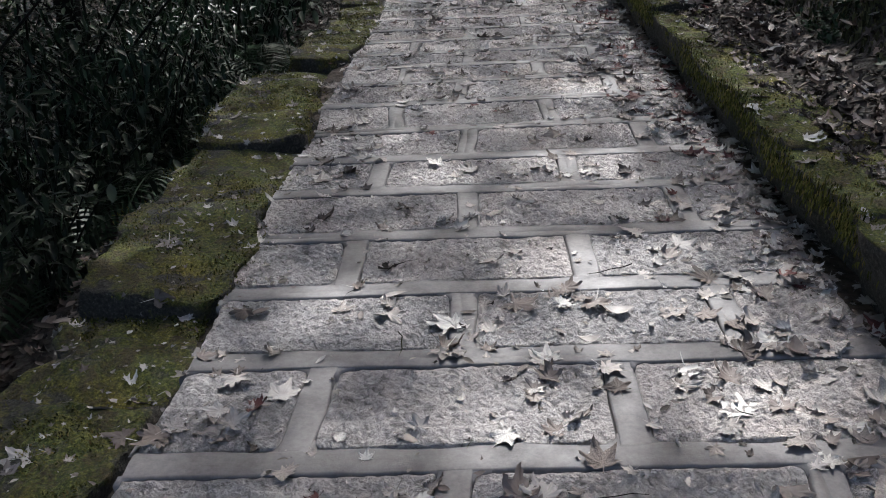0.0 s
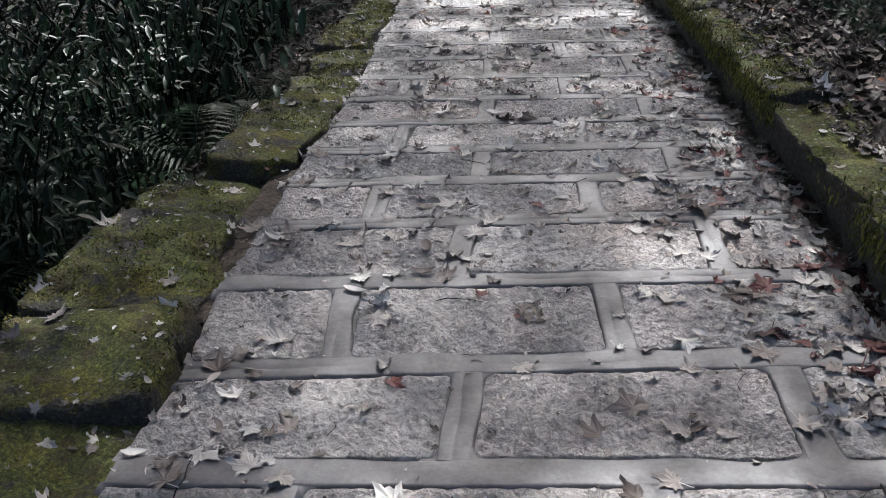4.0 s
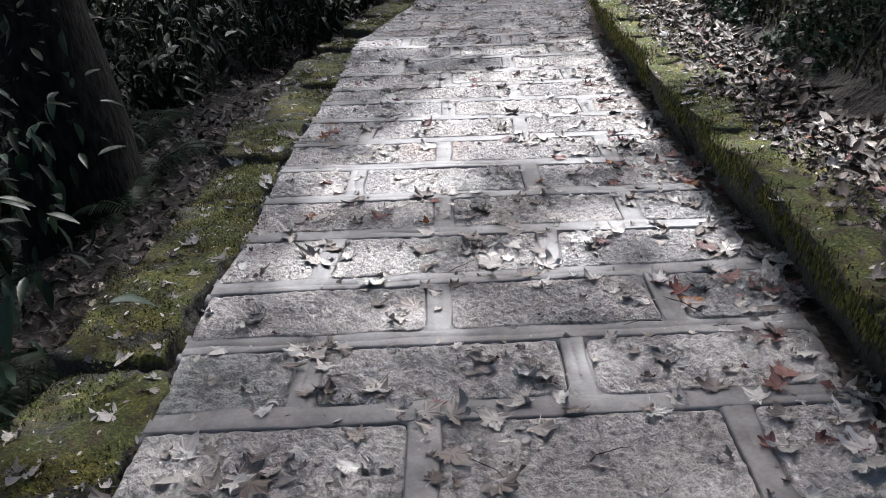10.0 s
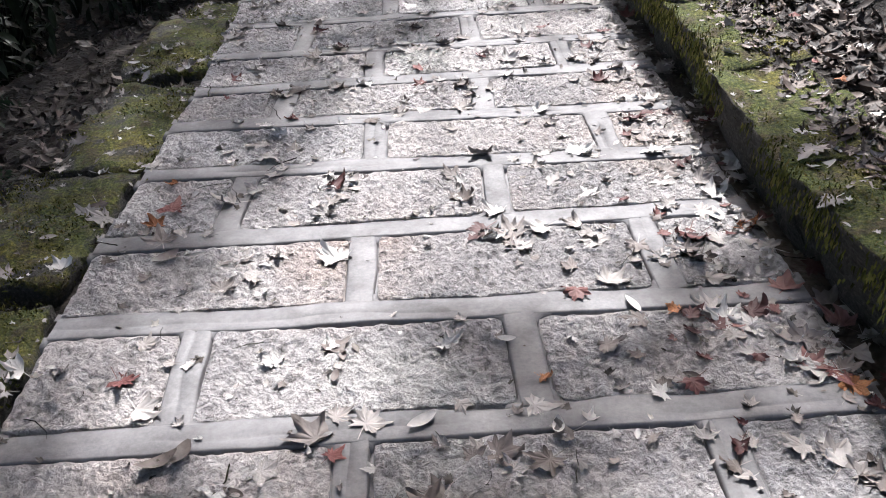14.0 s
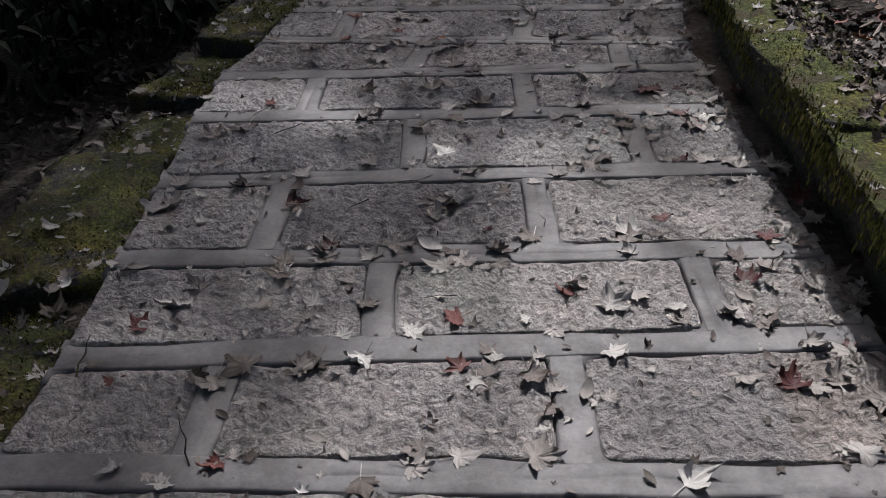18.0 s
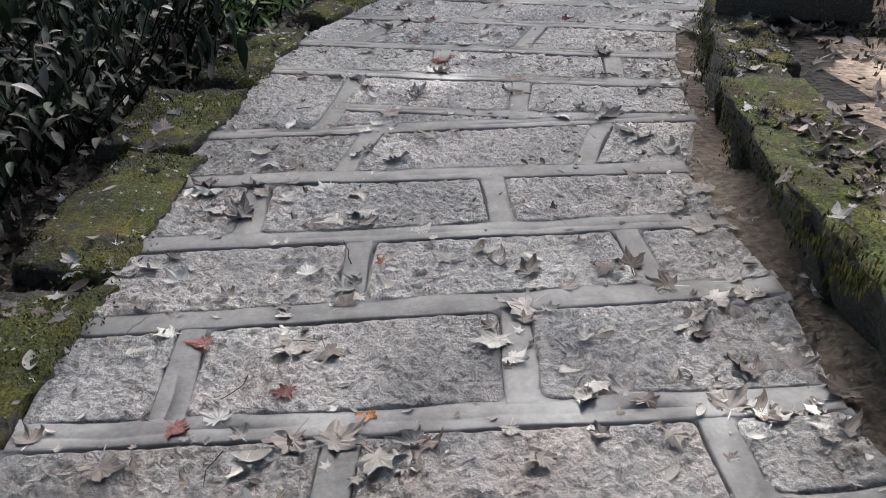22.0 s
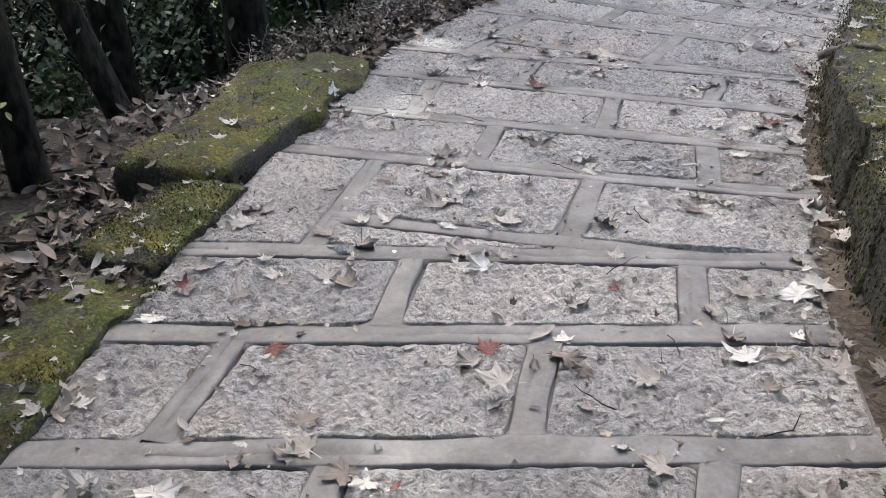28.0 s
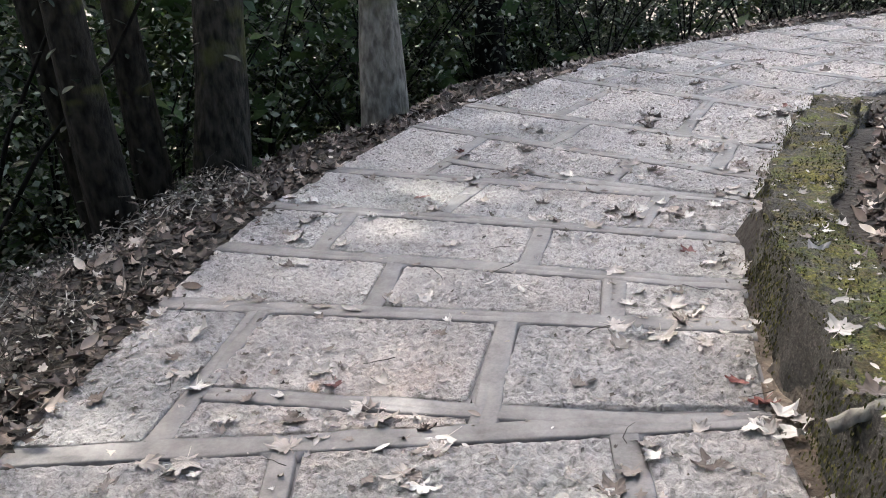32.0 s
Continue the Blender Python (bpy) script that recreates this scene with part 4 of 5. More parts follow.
fallen(0.29, 15.47, "red", 0.105, 1.2)
fallen(0.51, 15.22, "red", 0.089, 2.5)
fallen(0.25, 15.13, "red", 0.108, 3.8)
fallen(0.81, 15.80, "orange", 0.074, 1.0)
fallen(1.25, 15.63, "oval", 0.072, 0.3)
fallen(1.31, 15.54, "pale", 0.086, 5.4)
fallen(1.37, 15.29, "oval", 0.080, 1.9)
fallen(1.46, 15.05, "pale", 0.088, 5.9)
fallen(1.45, 14.92, "oval", 0.078, 5.6)
fallen(1.35, 14.78, "oval", 0.092, 2.3)
fallen(0.70, 15.09, "orange", 0.078, 2.9)
fallen(0.91, 16.61, "pale", 0.166, 3.2)
fallen(0.38, 16.79, "oval", 0.164, 4.0)
fallen(1.33, 18.56, "red", 0.128, 3.7)
fallen(1.58, 15.24, "pale", 0.096, 3.5)
fallen(0.62, 15.35, "pale", 0.114, 3.8)
fallen(1.60, 14.88, "pale", 0.093, 5.8)
fallen(1.02, 14.97, "pale", 0.076, 3.1)
fallen(1.20, 18.14, "red", 0.093, 2.7)
fallen(2.06, 18.32, "red", 0.108, 4.5)
fallen(0.71, 18.07, "red", 0.078, 1.5)
fallen(1.36, 17.82, "red", 0.096, 1.9)
fallen(1.27, 17.74, "red", 0.115, 6.1)
fallen(1.90, 17.52, "pale", 0.107, 3.2)
fallen(2.31, 18.20, "oval", 0.078, 3.4)
fallen(2.15, 17.45, "oval", 0.112, 0.1)
fallen(1.61, 17.85, "pale", 0.050, 2.6)
fallen(1.78, 17.72, "pale", 0.074, 3.6)
fallen(1.53, 19.09, "oval", 0.091, 0.1)
fallen(1.14, 17.96, "pale", 0.074, 3.8)
fallen(1.82, 19.34, "red", 0.096, 3.9)
fallen(2.33, 19.06, "red", 0.101, 0.4)
fallen(2.66, 19.15, "pale", 0.118, 3.9)
fallen(2.82, 19.18, "red", 0.065, 2.9)
fallen(2.21, 18.84, "pale", 0.093, 4.2)
fallen(1.98, 19.21, "oval", 0.065, 2.2)
fallen(2.93, 18.57, "oval", 0.065, 4.4)
fallen(1.75, 19.89, "pale", 0.140, 4.6)
fallen(1.69, 19.78, "red", 0.101, 0.1)
fallen(2.09, 19.65, "pale", 0.100, 0.4)
fallen(2.70, 19.78, "pale", 0.093, 4.2)
fallen(2.57, 20.09, "pale", 0.079, 6.0)
fallen(2.42, 18.73, "pale", 0.080, 1.6)
fallen(2.78, 20.01, "pale", 0.100, 2.8)
fallen(3.90, 19.83, "pale", 0.103, 3.7)
fallen(4.06, 20.13, "pale", 0.123, 2.0)
fallen(3.57, 19.99, "pale", 0.095, 2.3)
fallen(2.85, 20.80, "pale", 0.138, 1.9)
fallen(2.85, 20.40, "pale", 0.092, 2.3)
fallen(4.30, 20.04, "red", 0.132, 3.7)
fallen(2.57, 21.08, "pale", 0.109, 1.9)
fallen(3.74, 21.59, "pale", 0.139, 2.3)
fallen(4.37, 20.70, "pale", 0.096, 4.8)
fallen(3.71, 20.64, "pale", 0.075, 0.2)
fallen(3.73, 22.17, "pale", 0.130, 3.5)
fallen(3.53, 21.67, "pale", 0.092, 4.6)
fallen(3.94, 21.70, "pale", 0.104, 1.9)
fallen(4.63, 20.63, "pale", 0.102, 1.4)
fallen(4.23, 21.07, "pale", 0.109, 5.0)
fallen(4.17, 21.20, "oval", 0.095, 1.5)
fallen(3.55, 22.14, "oval", 0.075, 1.2)
fallen(3.98, 22.11, "oval", 0.087, 2.7)
fallen(4.40, 21.81, "oval", 0.086, 4.3)
fallen(5.09, 20.60, "red", 0.106, 0.6)
fallen(5.02, 20.49, "red", 0.119, 2.0)
fallen(5.42, 22.19, "pale", 0.145, 2.1)
fallen(5.12, 22.57, "pale", 0.098, 5.2)
fallen(5.47, 21.22, "pale", 0.094, 2.7)
fallen(4.77, 20.98, "pale", 0.078, 5.3)
fallen(4.14, 21.68, "pale", 0.071, 1.0)
fallen(5.46, 22.74, "pale", 0.093, 2.1)
random.seed(17)
for k in range(64):
    s = S0 + (random.uniform(8, 14.5) if k < 40 else random.uniform(3, 22))
    x, y, a = spot(s, 1.34 + abs(random.gauss(0, 0.22)))
    fallen(x, y, random.choice(("red", "red", "orange", "pale")), random.uniform(0.06, 0.1), random.uniform(0, 6.28), max(ground_at(x, y), 0.0) + 0.03)

def path_density(s):
    return float(np.interp(s, [S0, S0 + 3, S0 + 8, S0 + 12, S0 + 16, S0 + 20, S0 + 26], [62, 100, 112, 74, 46, 38, 32]))


random.seed(21)
LEAFY = []
s = S0 - 0.5
while s < CUM[-2]:
    half = float(np.interp(s, CUM[1:-1], [hw_ for _, hw_ in CENTRE]))
    for _ in range(int(path_density(s) * 2 * half * 0.5 + random.random())):
        o = random.uniform(-half, half)
        if random.random() < (0.42 if s < S0 + 13 else 0.2):
            o = half - abs(random.gauss(0, 0.24)) + 0.1
        if LEAFY and random.random() < 0.55:
            p_ = LEAFY[-1]
            LEAFY.append((p_[0] + random.gauss(0, 0.07), p_[1] + random.gauss(0, 0.09)))
        else:
            LEAFY.append((s + random.random() * 0.5, o))
    s += 0.5
singles, rest, reds = 0, [], []
for n_, (s, o) in enumerate(LEAFY):
    x, y, a = spot(s, o)
    size, turn = random.choice((0.045, 0.06, 0.08, 0.1, 0.12, 0.145)) * random.uniform(0.85, 1.15), random.uniform(0, 6.28)
    if n_ % 3 == 0 and singles < 150:
        singles += 1
        r = random.random()
        edge = o > 0.75 and s > S0 + 4.5
        fallen(x, y, "red" if r < (0.3 if edge else 0.04) else "orange" if r < (0.36 if edge else 0.05) else "oval" if r < 0.12 else "pale", size, turn)
    elif o > 0.6 and S0 + 4 < s < S0 + 14.5 and random.random() < 0.2 or random.random() < 0.02:
        reds.append((random.randrange(24), lay(x, y, 0.001, turn, size, random)))
    else:
        rest.append((random.randrange(24) if random.random() < 0.93 else 24 + random.randrange(6), lay(x, y, 0.001, turn, size, random)))
tagged(new("leaf_litter", joined("leaf_litter", STARS + OVALS, rest, FALLEN)), "dry pale leaves scattered over the paving", "leaves", kind="stuff")

tagged(new("leaf_litter", joined("leaf_litter", STARS, reds, LEAF_REDS)), "dark red leaves drifted along the gutter", "leaves", kind="stuff")

# broken bits and crumbs of leaf on the paving, thicker towards the wall
bits = []
for _ in range(9000):
    s = random.uniform(S0 - 0.5, CUM[-2])
    half = float(np.interp(s, CUM[1:-1], [hw_ for _, hw_ in CENTRE]))
    o = random.uniform(-half, half) if random.random() < 0.5 else half + 0.12 - abs(random.gauss(0, 0.13))
    x, y, a = spot(s, o)
    bits.append((random.randrange(9), lay(x, y, 0.0 if o < half else -0.035, random.uniform(0, 6.28), random.uniform(0.01, 0.05), random, 0.35)))
tagged(new("leaf_litter", joined("leaf_litter", SCRAPS, bits[::2], DRY)), "dark crumbs of dry leaf on the paving", "leaves", kind="stuff")
tagged(new("leaf_litter", joined("leaf_litter", SCRAPS, bits[1::2], FALLEN)), "pale broken bits of leaf on the paving", "leaves", kind="stuff")

# litter on the earth either side
lit = []
for _ in range(36000):
    s = random.uniform(S0 - 1, CUM[-2] + 2)
    half = float(np.interp(s, CUM[1:-1], [hw_ for _, hw_ in CENTRE]))
    if random.random() < 0.55:
        o = -half - (0.2 if s < S0 + 21.7 else -0.05) - abs(random.gauss(0, 1.2 if s < S0 + 15 else 0.9))
    else:
        o = half + 0.4 + abs(random.gauss(0, 0.2 if s < S0 + 14.5 else 0.7))
    if o > 0 and S0 + 13.8 < s < S0 + 19.6 and random.random() < 0.72:
        continue
    x, y, a = spot(s, o)
    lit.append((x, y, o))
for _ in range(2600):                             # between and behind the last kerb stones
    s = random.uniform(S0 + 15, S0 + 22.5)
    half = float(np.interp(s, CUM[1:-1], [hw_ for _, hw_ in CENTRE]))
    x, y, a = spot(s, -half - random.uniform(0.0, 0.75))
    lit.append((x, y, 0))
for _ in range(1500):                             # whole leaves on the verge round the bend
    s = random.uniform(S0 + 21.8, S0 + 26.5)
    half = float(np.interp(s, CUM[1:-1], [hw_ for _, hw_ in CENTRE]))
    x, y, a = spot(s, -half - random.uniform(0.0, 1.3))
    lit.append((x, y, -9))
LH = ground_height(np.array([p[0] for p in lit]), np.array([p[1] for p in lit]))
# litter on the left slope takes the copy with shade in its colour
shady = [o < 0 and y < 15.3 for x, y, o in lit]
lit = [(9 + random.randrange(24) if o == -9 else random.randrange(9), lay(x, y, h + random.uniform(0.0, 0.03), random.uniform(0, 6.28), random.uniform(0.05, 0.11), random, 0.6)) for (x, y, o), h in zip(lit, LH)]
tagged(new("leaf_litter", joined("leaf_litter", SCRAPS + STARS, [p for p, k in zip(lit, shady) if not k], LITTER)), "brown leaf litter on the forest soil", "leaves", kind="stuff")
tagged(new("leaf_litter", joined("leaf_litter", SCRAPS, [p for p, k in zip(lit, shady) if k], LITTER_DARK)), "dark leaf litter on the slope below the kerb, shade put into its colour", "leaves", kind="stuff")

# leaves on the kerb stones and on the wall
def on_stone(p, normal, turn, size, rng, tilt=0.25):
    m = Vector((0, 0, 1)).rotation_difference(normal).to_matrix().to_4x4()
    return Matrix.Translation(p) @ m @ Matrix.Rotation(turn, 4, "Z") @ Matrix.Rotation(rng.uniform(-tilt, tilt), 4, "X") @ Matrix.Diagonal((size, size, size, 1))


lying = [(random.randrange(30), on_stone(p, n_, random.uniform(0, 6.28), random.choice((0.03, 0.045, 0.06, 0.08, 0.12)) * random.uniform(0.85, 1.2), random)) for p, n_ in random.sample(KERB_TOP, 480) + random.sample(WALL_TOP, 480)]
lying += [(30 + random.randrange(9), on_stone(p, n_, random.uniform(0, 6.28), random.uniform(0.01, 0.035), random)) for p, n_ in random.sample(KERB_TOP, 1600) + random.sample(WALL_TOP, 1500)]
tagged(new("leaf_litter", joined("leaf_litter", STARS + OVALS + SCRAPS, lying, FALLEN)), "dry leaves and crumbs lying on moss", "leaves", kind="stuff")

# litter creeping over the back of the wall
WP = np.array([(p.x, p.y) for p, _ in WALL_TOP])
WS, WO = lateral(WP[:, 0], WP[:, 1] / CS)
back_ = [q for q, s_, o_ in zip(WALL_TOP, WS, WO) if s_ < S0 + 16.5 and o_ - float(np.interp(s_, CUM[1:-1], [hw_ for _, hw_ in CENTRE])) > 0.17]
creep = [(random.randrange(33), on_stone(p + Vector((random.gauss(0, 0.03), random.gauss(0, 0.03), 0.0)), n_, random.uniform(0, 6.28), random.uniform(0.04, 0.09), random, 0.5)) for p, n_ in random.choices(back_, k=5600)]
tagged(new("leaf_litter", joined("leaf_litter", STARS + SCRAPS, creep, LITTER)), "brown leaf litter creeping over the wall's back", "leaves", kind="stuff")

# twigs and leaf stalks on the paving
twigs = []
for _ in range(260):
    s = random.uniform(S0 - 0.5, CUM[-2])
    half = float(np.interp(s, CUM[1:-1], [hw_ for _, hw_ in CENTRE]))
    x, y, a = spot(s, random.uniform(-half, half + 0.12))
    ln = random.uniform(0.03, 0.17)
    twigs.append((random.randrange(4), lay(x, y, 0.003, random.uniform(0, 6.28), ln, random, 0.06)))
TWIGS = []
for k in range(4):
    bend_ = [0.0, 0.1, -0.12, 0.18][k]
    TWIGS.append(tube([Vector((q - 0.5, bend_ * math.sin(3.1 * q) + 0.03 * math.sin(9 * q), 0.03 + 0.05 * math.sin(2.5 * q + k))) for q in (0, 0.25, 0.5, 0.75, 1.0)], [0.014, 0.013, 0.011, 0.009, 0.005], 4))
tagged(new("twigs", joined("twigs", TWIGS, twigs, BARK_GREY)), "thin dark twigs and stalks on the paving", "twigs", kind="stuff")

# ---- moss: short pile on the stones, long strands down the wall's face ----
blade = ([Vector((-0.5, 0, 0)), Vector((0.5, 0, 0)), Vector((0.3, 0.5, 0.35)), Vector((0, 1.0, 0.1))], [(0, 1, 2), (0, 2, 3)])
MOSS_TUFT = make_leaf_mat("moss_fringe", ((0.0, (0.02, 0.022, 0.007)), (0.5, (0.07, 0.074, 0.02)), (0.85, (0.155, 0.15, 0.042)), (1.0, (0.2, 0.15, 0.06))), rough=0.9, gloss=0.1)
tuft, face_moss = [], []


def mossy(p, s=2.4):
    return noise.noise(p * s) + 0.6 * noise.noise(p * s * 3.1)


for pool, count in ((KERB_TOP, 60000), (WALL_TOP, 45000)):
    for _ in range(count):
        p, n_ = random.choice(pool)
        p = p + Vector((random.gauss(0, 0.025), random.gauss(0, 0.025), 0.0))
        if mossy(p) < 0.08:
            continue
        m = on_stone(p - n_ * 0.004, n_, random.uniform(0, 6.28), 1.0, random, 0.0) @ Matrix.Rotation(random.uniform(0.3, 1.3), 4, "X")
        (face_moss if pool is WALL_TOP and p.y > 15.5 else tuft).append((0, m @ Matrix.Diagonal((random.uniform(0.003, 0.006), random.uniform(0.007, 0.018), 0.015, 1))))
for _ in range(90000):
    p, n_ = random.choice(WALL_FACE)
    p = p + Vector((random.gauss(0, 0.02), random.gauss(0, 0.03), random.gauss(0, 0.02)))
    if mossy(p, 1.7) < -0.25:
        continue
    early = p.y < 15.5
    if not early and random.random() < 0.7:
        continue
    m = Matrix.Translation(p + n_ * (0.006 if early else 0.0)) @ Matrix.Rotation(math.atan2(n_.y, n_.x) - math.pi / 2 + random.uniform(-0.5, 0.5), 4, "Z") @ Matrix.Rotation(random.uniform(-1.75, -1.35), 4, "X")
    (tuft if early else face_moss).append((0, m @ Matrix.Diagonal((random.uniform(0.003, 0.008), random.uniform(0.012, 0.034) if early else random.uniform(0.008, 0.022), 0.012, 1))))
tagged(new("moss", joined("moss", [blade], tuft, MOSS_TUFT)), "moss pile on the stones and hanging strands down the wall", "moss", kind="stuff")
FACE_TUFT = make_leaf_mat("moss_on_wall_face", ((0.0, (0.014, 0.014, 0.007)), (0.5, (0.045, 0.046, 0.017)), (0.85, (0.095, 0.092, 0.035)), (1.0, (0.17, 0.15, 0.075))), rough=0.9, gloss=0.1)
tagged(new("moss", joined("moss", [blade], face_moss, FACE_TUFT)), "short brown-green moss over the wall's face", "moss", kind="stuff")

# ---- stone bench on the bank ----
bench = thing("stone_bench", "low stone slab bench with polished pale top behind the wall", "bench", at=on_path(2.5, 17.33, 0.23, radians(-28)))


def box(lx, ly, lz, cx=0, cy=0, cz=0, bevel=0.012):
    bm = bmesh.new()
    bmesh.ops.create_cube(bm, size=1.0)
    for v in bm.verts:
        v.co = Vector((v.co.x * lx + cx, v.co.y * ly + cy, v.co.z * lz + cz))
    bmesh.ops.bevel(bm, geom=bm.edges[:], offset=bevel, segments=2, affect="EDGES")
    return bm


def bm_part(name, bm, mat, parent, label=""):
    me = bpy.data.meshes.new(name)
    bm.to_mesh(me)
    bm.free()
    me.materials.append(mat)
    return part(name, me, parent, label)


DARK_STONE = make_moss_mat("dark_block_stone", -0.1)
bm_part("seat_block", box(0.66, 1.2, 0.13, 0.33, 0.6, 0.07), DARK_STONE, bench, "dark rough stone block")
bm_part("seat_slab", box(0.67, 1.22, 0.022, 0.33, 0.6, 0.146, 0.005), SLAB, bench, "pale polished stone top")


# ---- trees ----
def trunk_points(height, lean_x, lean_y, bend, seed):
    pts = []
    for i in range(13):
        t = i / 12
        z = height * t
        pts.append(Vector((lean_x * z + bend * math.sin(t * 2.6 + seed) * 0.5, lean_y * z + bend * math.cos(t * 2.1 + seed) * 0.3 - bend * math.cos(seed) * 0.3, z - 0.25)))
    p0 = pts[0].copy()
    return [p - Vector((p0.x, p0.y, 0)) for p in pts]


TREES = []


def tree(x, y, r, height, bark, lean=(0.0, 0.0), bend=0.4, flare=1.5, label="tall dark-barked tree beside the path"):
    h, height = ground_at(x, y), height * 1.6
    at = Matrix.Translation(W(x, y, h))
    t = thing("tree", label, "tree", at, "trees of the wood")
    seed = x * 3.1 + y
    pts = trunk_points(height, lean[0], lean[1], bend, seed)
    radii = [r * ((flare if i == 0 else 1 + (flare - 1) * 0.35 if i == 1 else 1.0) * (1 - 0.6 * i / 12)) for i in range(13)]
    fine, fr = [], []
    for i in range(12):
        for k in range(4):
            f = k / 4
            fine.append(pts[i].lerp(pts[i + 1], f))
            fr.append(radii[i] * (1 - f) ** 1.0 + radii[i + 1] * f)
    fine.append(pts[-1])
    fr.append(radii[-1])
    v, f = tube(fine, fr, 16, 0.16, seed)
    part("trunk", mesh_of("trunk", v, f, bark), t)
    rng = random.Random(int(seed * 100))
    for k in range(5):
        i = rng.randint(6, 11)
        a = rng.uniform(0, 6.28)
        d = Vector((math.cos(a), math.sin(a), 0.7))
        ln = rng.uniform(1.2, 2.6)
        bp = [pts[i] + d * (ln * q) + Vector((0, 0, 0.25 * q * q * ln)) for q in (0, 0.25, 0.5, 0.75, 1.0)]
        v, f = tube(bp, [radii[i] * 0.5 * (1 - 0.8 * q) + 0.006 for q in (0, 0.25, 0.5, 0.75, 1.0)], 7, 0.1, seed + k)
        part("limb", mesh_of("limb", v, f, bark), t)
    TREES.append((t, at, height))
    return t


tree(-1.88, 12.2, 0.29, 8.5, BARK, (-0.06, 0.02), 0.35, 1.7, label="stout dark tree with mossy bark beside the kerb")
tree(-3.2, 13.4, 0.14, 8.0, BARK), tree(-3.3, 9.2, 0.12, 7.5, BARK, (-0.04, 0)), tree(-2.3, 4.6, 0.1, 7.5, BARK, (-0.05, 0.02)), tree(-4.2, 1.5, 0.16, 8.0, BARK)
tree(0.98, 20.25, 0.105, 8.0, BARK_MOSS, (-0.02, 0.0), 0.2, 1.35), tree(1.36, 21.35, 0.072, 7.5, BARK_GREY, (-0.05, 0.0), 0.2, 1.3), tree(1.98, 22.65, 0.06, 7.0, BARK_MOSS, (-0.22, 0.05), 0.7, 1.5)
tree(2.02, 23.35, 0.1, 8.0, BARK_GREY, (-0.02, 0.0), 0.2, 1.4), tree(2.85, 23.2, 0.125, 8.5, BARK_GREY, (-0.03, 0.0), 0.2, 1.3), tree(3.1, 25.4, 0.06, 7.5, BARK_GREY, (-0.05, 0.0), 0.3, 1.3)
tree(4.93, 24.42, 0.115, 8.5, BARK_GREY, (-0.06, 0.0), 0.2, 1.3), tree(5.75, 24.66, 0.165, 8.5, BARK_MOSS, (0.10, 0.0), 0.15, 1.3, label="stout dark tree with mossy bark at the path's edge")
tree(5.4, 24.82, 0.1, 8.5, BARK_GREY, (-0.03, 0.0), 0.15, 1.3), tree(5.12, 25.05, 0.09, 8.5, BARK_GREY, (-0.10, 0.0), 0.15, 1.3)
tree(7.35, 24.75, 0.115, 8.5, BARK_PALE, (0.0, 0.0), 0.2, 1.9, label="pale-barked tree with mossy foot at the path's edge")
tree(4.4, 4.0, 0.15, 8.0, BARK), tree(5.0, 9.5, 0.16, 8.5, BARK), tree(4.8, 14.5, 0.14, 8.0, BARK), tree(7.4, 17.0, 0.15, 8.0, BARK), tree(10.5, 26.5, 0.15, 8.0, BARK), tree(11.5, 19.5, 0.15, 8.0, BARK)

# ---- crowns: leaves over the wood, with gaps through which the sun falls on the path ----
SUNWAY = Vector((sx, sy, math.sin(radians(SUN_ELEV))))
GAPS = ((0.82, 2.98, 0.36, 0.25), (0.85, 3.44, 0.42, 0.2), (1.08, 2.48, 0.26, 0.22), (0.5, 2.45, 0.28, 0.18), (0.0, 3.02, 0.26, 0.18), (0.93, 4.42, 0.3, 0.2), (0.16, 4.32, 0.22, 0.18),
        (1.05, 5.8, 0.24, 0.18), (0.35, 9.3, 0.32, 0.2), (0.12, 9.8, 0.3, 0.26), (0.9, 9.75, 0.24, 0.2), (1.38, 10.1, 0.42, 0.32), (0.25, 10.78, 0.5, 0.36), (0.75, 11.8, 0.75, 0.9),
        (1.45, 11.65, 0.4, 0.55), (1.0, 12.7, 0.65, 0.62), (1.05, 13.8, 0.36, 0.22), (0.28, 14.22, 0.26, 0.2), (0.0, 14.48, 0.24, 0.18), (1.22, 13.4, 0.32, 0.22),
        (1.56, 12.3, 0.22, 0.45), (1.95, 13.2, 0.5, 1.2), (2.1, 11.8, 0.45, 0.9), (2.1, 9.9, 0.4, 0.5), (-2.0, 8.2, 0.7, 1.0))


def sunlit(x, y):
    e = 0.45 * nz(x, y, 4.0, 1.7) + 0.25 * nz(x, y, 8.0, 4.5)
    return any(((x - cx) / rx) ** 2 + ((y - cy) / ry) ** 2 < 1.0 + e * 1.6 for cx, cy, rx, ry in GAPS)


random.seed(5)
leaf_card = ([Vector((0, 0, 0)), Vector((0.28, 0.45, 0.06)), Vector((0, 1, -0.05)), Vector((-0.28, 0.45, 0.06))], [(0, 1, 2, 3)])
CROWN_N = {k: [] for k in range(len(TREES))}
bases = np.array([[t[1].translation.x, t[1].translation.y] for t in TREES])
rng_c = np.random.RandomState(5)
way = np.where(np.arange(140000) < 34000, rng_c.uniform(0.5, S0 + 17, 140000), rng_c.uniform(0.5, CUM[-2] + 4, 140000))      # over the path: high crowns, nearly closed
side = np.concatenate([rng_c.uniform(-1.5, 1.7, 34000), rng_c.uniform(-10, -1.4, 64000), rng_c.uniform(1.7, 8, 42000)])
tops = np.concatenate([rng_c.uniform(13.0, 19.0, 34000), rng_c.uniform(5.0, 9.0, 64000), rng_c.uniform(6.0, 11.0, 42000)])
